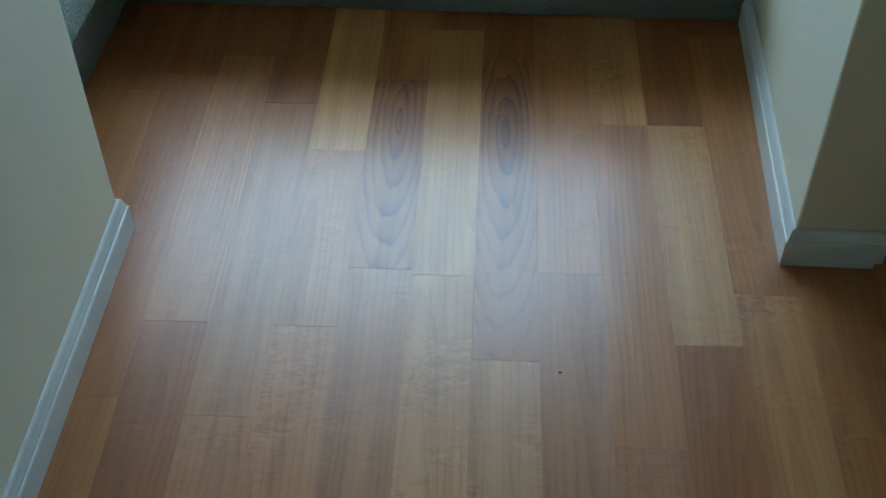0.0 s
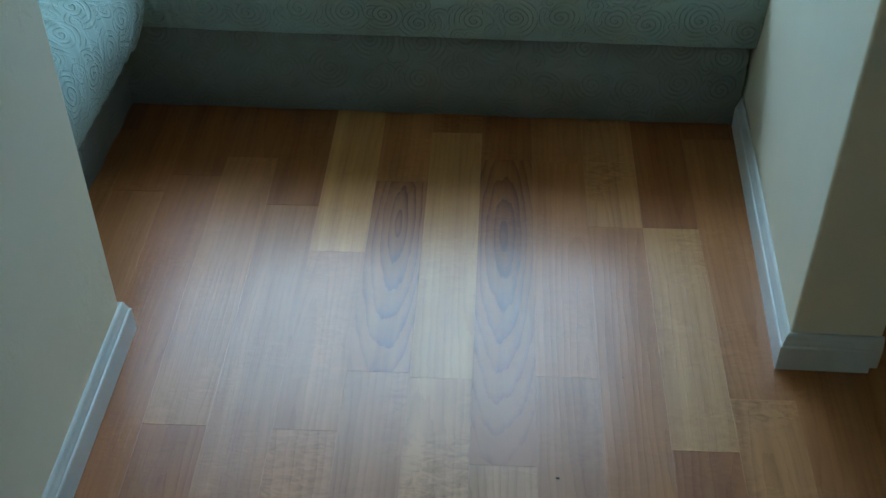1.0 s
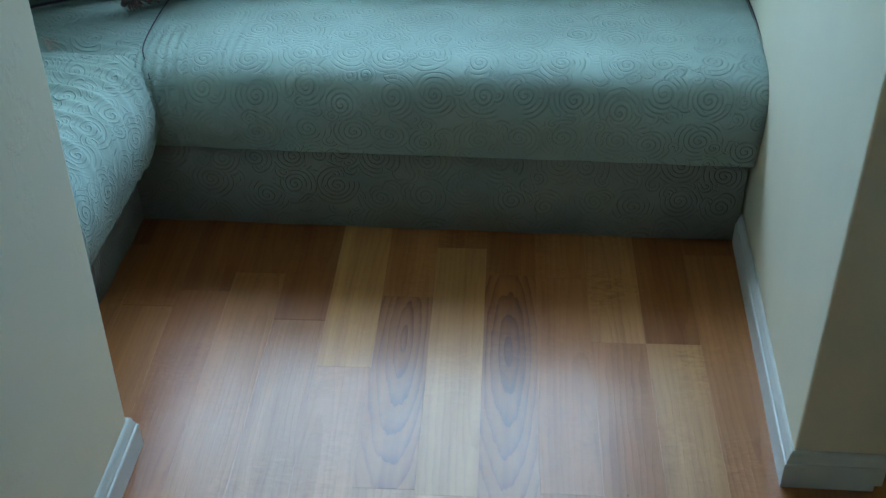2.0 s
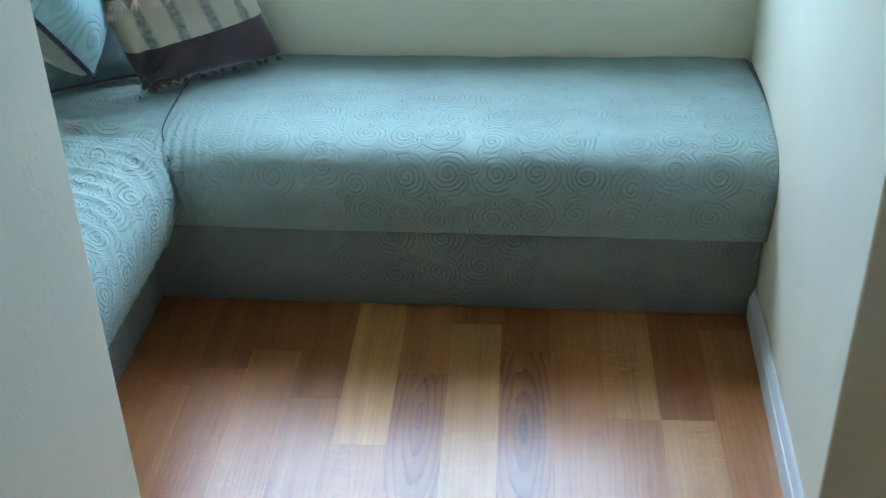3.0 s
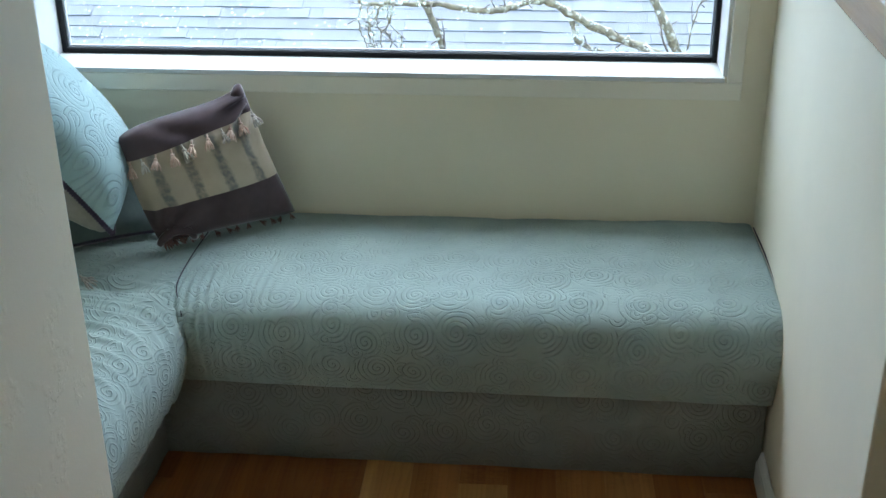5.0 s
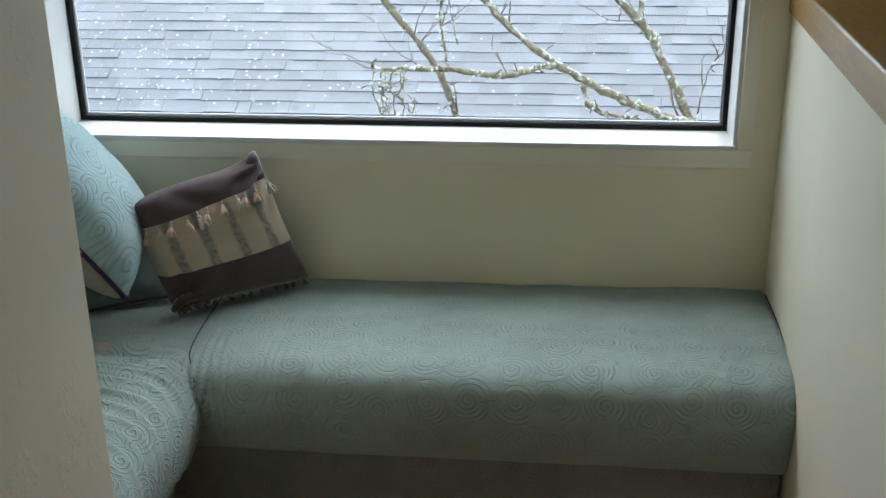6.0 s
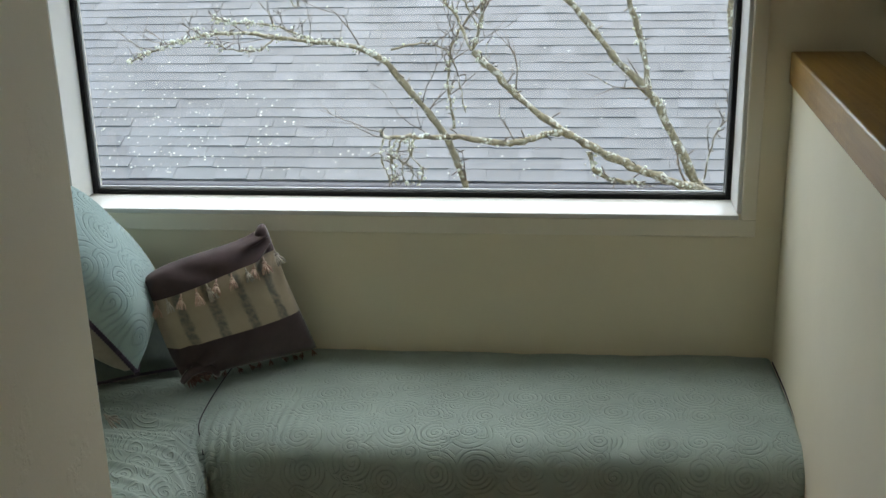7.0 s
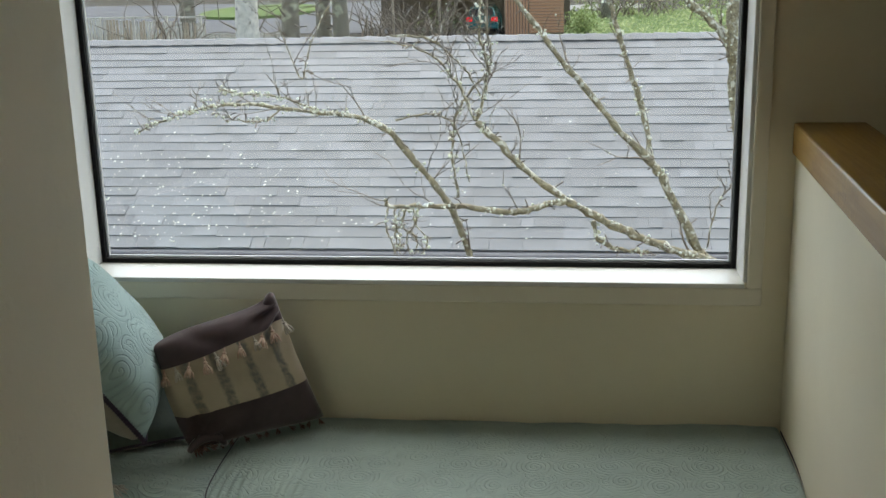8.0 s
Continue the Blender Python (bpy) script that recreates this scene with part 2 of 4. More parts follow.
def glass_pane():
    m, nt, b = mat("window_glass", (1, 1, 1), 0.0)
    b.inputs["Transmission Weight"].default_value = 1.0
    b.inputs["IOR"].default_value = 1.45
    return m


M_GLASS = glass_pane()


def shingle_mat():
    m, nt, b = mat("grey_asphalt_shingle", (0.2, 0.2, 0.21), 0.46)
    info = nt.nodes.new("ShaderNodeObjectInfo")
    geo = nt.nodes.new("ShaderNodeNewGeometry")
    r = maths(nt, "FRACT", maths(nt, "ADD", info.outputs["Random"], geo.outputs["Random Per Island"]))
    v = coords(nt)
    grit = noise_tex(nt, v, 240.0, 3, 0.8)
    blotch = noise_tex(nt, v, 0.75, 6, 0.65)
    f = maths(nt, "ADD", maths(nt, "MULTIPLY", r, 0.30), maths(nt, "MULTIPLY", blotch, 0.70))
    col = ramp(nt, f, [(0.18, (0.052, 0.061, 0.063)), (0.5, (0.118, 0.129, 0.130)), (0.85, (0.245, 0.257, 0.254))])
    hue = maths(nt, "FRACT", maths(nt, "MULTIPLY", r, 13.7))
    col = mixc(nt, maths(nt, "MULTIPLY", hue, 0.30), col, (0.105, 0.125, 0.118))
    streak = nt.nodes.new("ShaderNodeMapping")
    streak.inputs["Scale"].default_value = (7.0, 0.8, 0.8)
    nt.links.new(v, streak.inputs["Vector"])
    col = mixc(nt, maths(nt, "MULTIPLY", noise_tex(nt, streak.outputs[0], 1.0, 4), 0.25), col, (0.085, 0.086, 0.074))
    col = mixc(nt, maths(nt, "MULTIPLY", grit, 0.35), col, (0.145, 0.143, 0.125))
    nt.links.new(col, b.inputs["Base Color"])
    bump(nt, b, grit, 0.6, 0.004)
    return m


M_SHINGLE = shingle_mat()


def bark_mat(name, c1, c2, moss, amount, k=1.0):
    m, nt, b = mat(name, c1, 0.9)
    v = coords(nt)
    base = ramp(nt, noise_tex(nt, v, 30 * k, 5), [(0.3, c1), (0.7, c2)])
    f = ramp(nt, noise_tex(nt, v, 13 * k, 5, 0.7), [(amount, (0, 0, 0)), (amount + 0.06, (1, 1, 1))])
    nt.links.new(mixc(nt, f, base, moss), b.inputs["Base Color"])
    bump(nt, b, noise_tex(nt, v, 70, 4), 0.8, 0.006)
    return m


M_BARK = bark_mat("lichened_bark", (0.11, 0.085, 0.05), (0.40, 0.34, 0.20), (0.66, 0.63, 0.50), 0.535, 1.7)
M_TWIG = bark_mat("dark_twig_bark", (0.13, 0.095, 0.066), (0.24, 0.19, 0.135), (0.46, 0.44, 0.35), 0.60)
M_LICHEN = speckled("pale_green_lichen", (0.84, 0.84, 0.76), (0.60, 0.59, 0.38), 40, 0.95, 120, 0.003)
M_TRUNK = bark_mat("grey_trunk_bark", (0.12, 0.10, 0.07), (0.22, 0.19, 0.14), (0.40, 0.38, 0.26), 0.55, 0.16)
M_BIRCH = bark_mat("pale_trunk_bark", (0.42, 0.38, 0.31), (0.68, 0.62, 0.52), (0.16, 0.14, 0.11), 0.60, 0.16)
M_GRASS = speckled("lawn_grass", (0.060, 0.100, 0.026), (0.17, 0.22, 0.075), 1.6, 0.9, 30, 0.02, spec=0.05)
M_ROAD = speckled("grey_asphalt_road", (0.115, 0.113, 0.108), (0.145, 0.142, 0.136), 0.4, 0.9, 60, 0.004, spec=0.05)
M_PATH = speckled("pale_gravel", (0.34, 0.32, 0.28), (0.26, 0.245, 0.21), 3, 0.9, 40, 0.01, spec=0.05)
M_DARKWOOD = speckled("dark_shed_boards", (0.11, 0.078, 0.055), (0.19, 0.14, 0.10), 0.8, 0.85, 20, 0.004)
M_POST = speckled("pale_post_wood", (0.46, 0.36, 0.25), (0.36, 0.27, 0.18), 3, 0.8, 30, 0.002)
M_SOIL = speckled("leaf_litter_ground", (0.05, 0.042, 0.03), (0.085, 0.075, 0.055), 1.0, 0.95, 20, 0.02, spec=0.05)
M_FENCE = speckled("weathered_fence_wood", (0.62, 0.555, 0.45), (0.40, 0.355, 0.285), 3, 0.85, 60, 0.003)
M_SCREEN = speckled("red_brown_stained_wood", (0.50, 0.25, 0.14), (0.38, 0.18, 0.10), 6, 0.6, 60, 0.002)
M_LEAF = speckled("shrub_leaves", (0.42, 0.45, 0.17), (0.20, 0.26, 0.07), 6, 0.7, 60, 0.002)
M_SIDING = speckled("pale_siding", (0.55, 0.54, 0.50), (0.50, 0.49, 0.45), 3, 0.7, 30, 0.002)
M_GUTTER = speckled("dark_gutter_metal", (0.05, 0.05, 0.055), (0.07, 0.07, 0.075), 10, 0.5, 50, 0.0005)
M_CAR = speckled("dark_teal_car_paint", (0.03, 0.19, 0.18), (0.035, 0.21, 0.20), 2, 0.25, 10, 0.0001)
M_CARDARK = speckled("dark_car_glass_and_tyres", (0.012, 0.012, 0.014), (0.02, 0.02, 0.022), 4, 0.35, 10, 0.0001)
M_RED, _, red = mat("red_tail_lamp", (0.75, 0.02, 0.025), 0.2)
red.inputs["Emission Color"].default_value = (1.0, 0.03, 0.04, 1)
red.inputs["Emission Strength"].default_value = 0.12
M_METAL = speckled("plate_grey", (0.32, 0.32, 0.32), (0.28, 0.28, 0.28), 5, 0.4, 20, 0.0002)


# ---- mesh tools ----
def link(name, me, material, parent=None, label=""):
    ob = new(name, me)
    if material is not None:
        me.materials.append(material)
    if parent is not None:
        ob.parent = parent
    if label:
        ob["label"] = label
    return ob


def part(name, bm, material, parent=None, label="", smooth=False):
    me = bpy.data.meshes.new(name)
    bm.to_mesh(me)
    bm.free()
    if smooth:
        me.polygons.foreach_set("use_smooth", [True] * len(me.polygons))
    return link(name, me, material, parent, label)


def raw(name, verts, faces, material, parent=None, label="", smooth=False, uvs=None):
    me = bpy.data.meshes.new(name)
    me.from_pydata([tuple(v) for v in verts], [], faces)
    if uvs is not None:
        layer = me.uv_layers.new(name="cloth")
        for poly in me.polygons:
            for li in poly.loop_indices:
                layer.data[li].uv = uvs[me.loops[li].vertex_index]
    if smooth:
        me.polygons.foreach_set("use_smooth", [True] * len(me.polygons))
    me.update()
    return link(name, me, material, parent, label)


def empty(name, place=(0, 0, 0)):
    ob = new(name)
    ob.location = place
    return ob


def box_bm(x0, x1, y0, y1, z0, z1, bevel=0.0, bm=None, segments=2):
    own = bm is None
    bm = bmesh.new() if own else bm
    m = Matrix.Translation(((x0 + x1) / 2, (y0 + y1) / 2, (z0 + z1) / 2)) @ Matrix.Diagonal((x1 - x0, y1 - y0, z1 - z0, 1))
    made = bmesh.ops.create_cube(bm, size=1, matrix=m)["verts"]
    if bevel:
        edges = {e for v in made for e in v.link_edges}
        bmesh.ops.bevel(bm, geom=list(edges), offset=bevel, segments=segments, affect="EDGES", profile=0.5)
    return bm


def prism_bm(outline, z0, z1, bevel=0.0, segments=3):
    """An upright block on a plan outline (counter-clockwise)."""
    bm = bmesh.new()
    lo = [bm.verts.new((x, y, z0)) for x, y in outline]
    hi = [bm.verts.new((x, y, z1)) for x, y in outline]
    bm.faces.new(lo[::-1])
    bm.faces.new(hi)
    n = len(outline)
    for i in range(n):
        bm.faces.new((lo[i], lo[(i + 1) % n], hi[(i + 1) % n], hi[i]))
    if bevel:
        up = [e for e in bm.edges if abs(e.verts[0].co.z - e.verts[1].co.z) > 1e-6]
        bmesh.ops.bevel(bm, geom=up, offset=bevel, segments=segments, affect="EDGES", profile=0.5)
    return bm


def sweep(profile, path):
    """A moulding: profile of (out, z) carried along plan points; out lies to the right of the way."""
    n = len(path)
    dirs = [(Vector(path[i + 1]) - Vector(path[i])).normalized() for i in range(n - 1)]
    verts, faces = [], []
    for i, p in enumerate(path):
        a, b = dirs[max(i - 1, 0)], dirs[min(i, n - 2)]
        na, nb = Vector((a.y, -a.x)), Vector((b.y, -b.x))
        mid = (na + nb).normalized()
        mid /= max(mid.dot(na), 0.3)
        for o, z in profile:
            verts.append((p[0] + mid.x * o, p[1] + mid.y * o, z))
    k = len(profile)
    for i in range(n - 1):
        for j in range(k):
            a, b = i * k + j, i * k + (j + 1) % k
            faces.append((a, a + k, b + k, b))
    faces.append(tuple(range(k)))
    faces.append(tuple(range((n - 1) * k, n * k))[::-1])
    return verts, faces


def tube(points, radii, sides=6, closed_ends=True):
    """A tapering round limb along points."""
    pts = [Vector(p) for p in points]
    verts, faces = [], []
    for i, p in enumerate(pts):
        d = (pts[min(i + 1, len(pts) - 1)] - pts[max(i - 1, 0)]).normalized()
        a = d.orthogonal().normalized() if i == 0 else (side - d * side.dot(d)).normalized()
        side = a
        b = d.cross(a)
        for k in range(sides):
            t = 2 * math.pi * k / sides
            verts.append(p + radii[i] * (math.cos(t) * a + math.sin(t) * b))
    for i in range(len(pts) - 1):
        for k in range(sides):
            a, b = i * sides + k, i * sides + (k + 1) % sides
            faces.append((a, b, b + sides, a + sides))
    if closed_ends:
        faces.append(tuple(range(sides))[::-1])
        faces.append(tuple(range((len(pts) - 1) * sides, len(pts) * sides)))
    return verts, faces


def smooth_path(points, steps=5):
    """Catmull-Rom through control points."""
    p = [Vector(q) for q in points]
    p = [2 * p[0] - p[1]] + p + [2 * p[-1] - p[-2]]
    out = []
    for i in range(1, len(p) - 2):
        for s in range(steps):
            t = s / steps
            out.append(0.5 * ((2 * p[i]) + (p[i + 1] - p[i - 1]) * t + (2 * p[i - 1] - 5 * p[i] + 4 * p[i + 1] - p[i + 2]) * t * t
                              + (3 * p[i] - p[i - 1] - 3 * p[i + 1] + p[i + 2]) * t ** 3))
    out.append(p[-2])
    return out


# ---- the room ----
TOP = 2.45
BACK = 2.86
OPEN = (-1.262, 0.653, 0.917, 2.10)


def wall_with_window():
    y0, y1 = BACK, BACK + 0.22
    x0, x1, z0, z1 = OPEN
    bm = bmesh.new()
    for a in ((-1.62, x0, 0, TOP), (x1, 2.1, 0, TOP), (x0, x1, 0, z0), (x0, x1, z1, TOP)):
        box_bm(a[0], a[1], y0, y1, a[2], a[3], bm=bm)
    ob = part("wall_north", bm, M_SMOOTH)
    return tagged(ob, "cream painted wall with a wide picture window", "wall", kind="structure")


wall_with_window()


def plain_wall(name, outline, z0, z1, label, bevel=0.0, material=M_WALL):
    ob = part(name, prism_bm(outline, z0, z1, bevel), material, smooth=False)
    return tagged(ob, label, "wall", kind="structure")


plain_wall("wall_partition", [(-0.72, -0.9), (-0.572, -0.9), (-0.597, 1.47), (-1.62, 1.47), (-1.62, 1.35), (-0.72, 1.35)], 0, TOP,
           "cream hand-trowelled wall ending beside the window seat", 0.008)
plain_wall("wall_west", [(-1.62, 1.47), (-1.47, 1.47), (-1.47, BACK), (-1.62, BACK)], 0, TOP, "cream painted end wall of the nook")
plain_wall("wall_east", [(1.95, -0.9), (2.10, -0.9), (2.10, BACK), (1.95, BACK)], 0, TOP, "cream painted wall beyond the half wall")
# Never in view: closes the room, placed near so it bounces light onto the nook.
plain_wall("wall_south_bounce", [(-0.72, -1.05), (2.10, -1.05), (2.10, -0.9), (-0.72, -0.9)], 0, TOP, "unseen cream wall behind, added close for bounced light")
tagged(part("ceiling", box_bm(-1.62, 2.10, -1.05, BACK + 0.22, TOP, TOP + 0.15), M_CEIL), "plain off-white ceiling", "ceiling", kind="structure")
HALF = [(0.747, 1.478), (0.925, 1.478), (0.938, BACK), (0.770, BACK)]
plain_wall("wall_half", HALF, 0, 1.283, "cream painted half wall under a wooden cap", 0.006, M_SMOOTH)


def cap():
    bm = prism_bm([(0.738, 1.462), (0.936, 1.462), (0.948, BACK - 0.001), (0.760, BACK - 0.001)], 1.283, 1.368)
    bmesh.ops.bevel(bm, geom=list(bm.edges), offset=0.006, segments=3, affect="EDGES", profile=0.5)
    for v in bm.verts:
        v.co -= Vector((0.85, 2.16, 1.283))
    ob = part("wall_cap", bm, M_OAK, smooth=False)
    ob.location = (0.85, 2.16, 1.283)
    tagged(ob, "honey-coloured varnished wooden cap on the half wall", "wall cap", kind="structure")


cap()

BASE_PROFILE = [(0, 0.0), (0.017, 0.0), (0.017, 0.058), (0.0155, 0.061), (0.0130, 0.062), (0.0120, 0.069), (0.0090, 0.076), (0.0090, 0.079), (0.0070, 0.085), (0.004, 0.088), (0, 0.088)]


def baseboard(label, path):
    v, f = sweep(BASE_PROFILE, path)
    ob = raw("baseboard", v, f, M_TRIM)
    return tagged(ob, label, "baseboard", kind="structure")


baseboard("white moulded baseboard along the trowelled wall", [(-0.573, -0.89), (-0.598, 1.471), (-0.84, 1.471)])
baseboard("white moulded baseboard round the half wall", [(0.7598, 2.315), (0.7465, 1.4775), (0.912, 1.4775)])
v, f = sweep([(0, 0.012), (0.014, 0.012), (0.014, 0.060), (0.010, 0.074), (0.005, 0.086), (0, 0.088)], [(0.912, 1.4778), (0.928, 1.4778)])
tagged(raw("baseboard", v, f, M_TRIM), "short raised end of white baseboard", "baseboard", kind="structure")


def window():
    x0, x1, z0, z1 = OPEN
    win = tagged(empty("window_1", (0, BACK, z0)), "wide fixed picture window in a white painted reveal", "window", kind="structure")

    def up(bm):
        bmesh.ops.translate(bm, verts=bm.verts, vec=(0, -BACK, -z0))
        return bm

    for n, b in (("sill", (x0 + 0.001, x1 - 0.001, BACK - 0.013, BACK + 0.15, z0 - 0.010, z0 + 0.004)),
                 ("reveal_board", (x0 - 0.006, x0 + 0.006, BACK - 0.002, BACK + 0.15, z0 + 0.004, z1)),
                 ("reveal_board", (x1 - 0.006, x1 + 0.006, BACK - 0.002, BACK + 0.15, z0 + 0.004, z1)),
                 ("head_board", (x0, x1, BACK - 0.002, BACK + 0.15, z1 - 0.008, z1 + 0.006)),
                 ("apron", (x0 - 0.05, x1 + 0.046, BACK - 0.012, BACK + 0.01, z0 - 0.060, z0 - 0.010)),
                 ("casing", (x0 - 0.05, x0 - 0.006, BACK - 0.012, BACK + 0.01, z0 - 0.010, z1 + 0.05)),
                 ("casing", (x1 + 0.006, x1 + 0.046, BACK - 0.012, BACK + 0.01, z0 - 0.010, z1 + 0.05)),
                 ("casing", (x0 - 0.006, x1 + 0.006, BACK - 0.012, BACK + 0.01, z1 + 0.006, z1 + 0.05))):
        part(n, up(box_bm(*b, bevel=0.003)), M_CASING if n in ("apron", "casing") else M_TRIM, win)
    fy0, fy1 = BACK + 0.135, BACK + 0.165
    a, c = 0.0155, 0.004
    for b in ((x0 + c, x0 + c + a, fy0, fy1, z0 + c, z1 - c), (x1 - c - a, x1 - c, fy0, fy1, z0 + c, z1 - c),
              (x0 + c + a, x1 - c - a, fy0, fy1, z0 + c, z0 + c + a), (x0 + c + a, x1 - c - a, fy0, fy1, z1 - c - a, z1 - c)):
        part("window_frame", up(box_bm(*b, bevel=0.003)), M_BLACK, win, "black gasketed frame")
    g = 0.0215
    for b in ((x0 + g, x1 - g, fy0 + 0.013, fy0 + 0.022, z0 + g, z0 + g + 0.005), (x0 + g, x0 + g + 0.005, fy0 + 0.013, fy0 + 0.022, z0 + g, z1 - g),
              (x1 - g - 0.005, x1 - g, fy0 + 0.013, fy0 + 0.022, z0 + g, z1 - g)):
        part("spacer", up(box_bm(*b)), M_METAL, win, "grey metal glazing spacer")
    pane = part("pane", up(box_bm(x0 + 0.0185, x1 - 0.0185, fy0 + 0.006, fy0 + 0.012, z0 + 0.0185, z1 - 0.0185)), M_GLASS, win)
    pane.visible_shadow = False


window()


# ---- the window seat ----
def bench():
    base = tagged(empty("window_seat", (0, 2.3, 0)), "L-shaped window seat boxed in with quilted cloth, its shade painted in", "bench")
    def panel(name, p0, p1, z0, z1, t):
        """A cloth-covered upright board between two plan points."""
        a, b = Vector((*p0, 0)), Vector((*p1, 0))
        d = (b - a)
        n = Vector((d.y, -d.x, 0)).normalized() * t
        length = d.length
        steps = 24
        vs, fs, us = [], [], []
        for i in range(steps + 1):
            q = a + d * (i / steps)
            wave = 0.0022 * math.sin(i * 1.3) + 0.0015 * math.sin(i * 3.1 + 1)
            for z, o in ((z0, 0), (z0 + 0.004, 1), (z1 - 0.004, 1), (z1, 0)):
                vs.append(q + n * o + n.normalized() * (wave if o else 0) + Vector((0, 0, z)) - Vector((0, 2.3, 0)))
                us.append((length * i / steps + p0[1] * 3, z + o * 0.01))
        for i in range(steps):
            for j in range(3):
                fs.append((i * 4 + j, i * 4 + 4 + j, i * 4 + 5 + j, i * 4 + 1 + j))
        raw(name, vs, fs, M_QUILT_SHADED, base, smooth=True, uvs=us)

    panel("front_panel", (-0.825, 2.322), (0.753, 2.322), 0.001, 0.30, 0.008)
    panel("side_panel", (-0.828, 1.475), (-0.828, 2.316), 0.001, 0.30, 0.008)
    bm = box_bm(-1.468, -0.832, 1.475 - 2.3, BACK - 2.302, 0.002, 0.29)
    box_bm(-0.83, 0.744, 2.326 - 2.3, BACK - 2.302, 0.002, 0.29, bm=bm)
    part("carcass", bm, M_SUB, base, "dark wooden box under the cloth")


bench()


def wrinkle(x, s, corner):
    """Folds gathered towards the inner corner of the L."""
    k = math.exp(-max(0.0, x - corner - 0.02) / 0.19)
    over = math.exp(-((s - 0.28) / 0.19) ** 2)
    fold = math.sin(285 * x + 7 * s + 6 * noise.noise((x * 7, s * 4, 3)))
    broad = math.sin(120 * x + 14 * s + 4 * noise.noise((x * 4, s * 3, 9)))
    return (0.0100 * k * over * fold + 0.004 * k * over * broad) * (0.6 + noise.noise((x * 14, s * 6, 8))) + 0.0025 * noise.noise((x * 7, s * 7, 1.3))


def cushion_long():
    """The seat pad under the window, its cloth falling over a rounded front."""
    x0, x1 = -0.759, 0.765
    nx = 320
    verts, faces, uvs = [], [], []
    prof = []
    r = 0.105
    front, low, top = 2.248, 0.252, 0.492
    prof.append((2.34, low + 0.006, 0.0))
    prof.append((2.31, low, 0.065))
    for k in range(5):
        t = -math.pi / 2 + math.pi / 2 * k / 4
        prof.append((front + 0.034 + 0.012 - 0.012 * math.cos(t), low + 0.012 + 0.012 * math.sin(t), 0))
    for k in range(1, 8):
        prof.append((front + 0.034 * (1 - k / 8) ** 1.7, low + 0.012 + (top - r - low - 0.012) * k / 8, 0))
    for k in range(0, 11):
        t = math.pi / 2 * k / 10
        prof.append((front + r - r * math.cos(t), top - r + r * math.sin(t), 0))
    for k in range(1, 16):
        q = k / 15
        prof.append((front + r + (BACK - 0.012 - front - r) * q, top + 0.010 * math.sin(math.pi * min(1, q * 1.1)) - 0.004 * q, 0))
    prof.append((BACK - 0.004, top - 0.03, 0))
    prof.append((BACK - 0.003, low + 0.03, 0))
    m = len(prof)
    arc = [0.0]
    for a, b in zip(prof, prof[1:]):
        arc.append(arc[-1] + math.hypot(b[0] - a[0], b[1] - a[1]))
    for i in range(nx + 1):
        x = x0 + (x1 - x0) * i / nx
        drop = 0.010 * (x - x0) / (x1 - x0)
        end = min(1.0, (x1 - x) / 0.02)
        tuck = 0.010 * (1 - math.sqrt(max(0.0, 1 - (1 - end) ** 2)))
        for j, (y, z, _) in enumerate(prof):
            s = arc[j]
            w = wrinkle(x, s, x0) if 3 <= j <= m - 3 else 0.0
            if y < front + r + 0.001:
                ny, nz = -1.0 if z < top - r else -math.cos((z - top + r) / r * 1.57), 0.0 if z < top - r else math.sin((z - top + r) / r * 1.57)
            else:
                ny, nz = 0.0, 1.0
            fall = max(0.0, min(1.0, (low + 0.10 - z) / 0.10))
            lift = drop * (1 - 2.4 * fall) + fall * (0.004 * math.sin(1.9 * (x - 0.1)) + 0.002 * noise.noise((x * 9, 0.2, 4.4)))
            edge = (0.006 * noise.noise((x * 5, 0.3, 7.7)) + 0.003 * noise.noise((x * 17, 0.3, 2.7))) if y > BACK - 0.06 else 0.0
            verts.append((x, y + ny * (w - tuck), z + nz * (w - tuck) + lift + edge))
            uvs.append((x + 2.0, s))
    for i in range(nx):
        for j in range(m - 1):
            a = i * m + j
            faces.append((a, a + m, a + m + 1, a + 1))
    faces.append(tuple(range(m)))
    faces.append(tuple(range(nx * m, nx * m + m))[::-1])
    pad = empty("seat_cushion", (0, 2.5, low))
    pad_v = [(v[0], v[1] - 2.5, v[2] - low) for v in verts]
    raw("cover", pad_v, faces, M_QUILT, pad, smooth=True, uvs=uvs)
    seam = [(x1 - 0.0005, prof[j][0] - 2.5, prof[j][1] + 0.010 - low) for j in range(6, m - 3)]
    v, f = tube(seam, [0.0018] * len(seam), 6)
    raw("piping", v, f, M_CORD, pad, "dark piping along the end seam", smooth=True)
    tagged(pad, "long sea-green seat cushion stitched with spirals under the window", "cushion", group="window seat cushions")


def short_front(y):
    """Where the short pad's front edge runs: bulging into the room, then drawn back along the long pad."""
    q = min(1.0, max(0.0, (y - 2.19) / 0.19))
    return -0.704 - 0.058 * q * q * (3 - 2 * q)


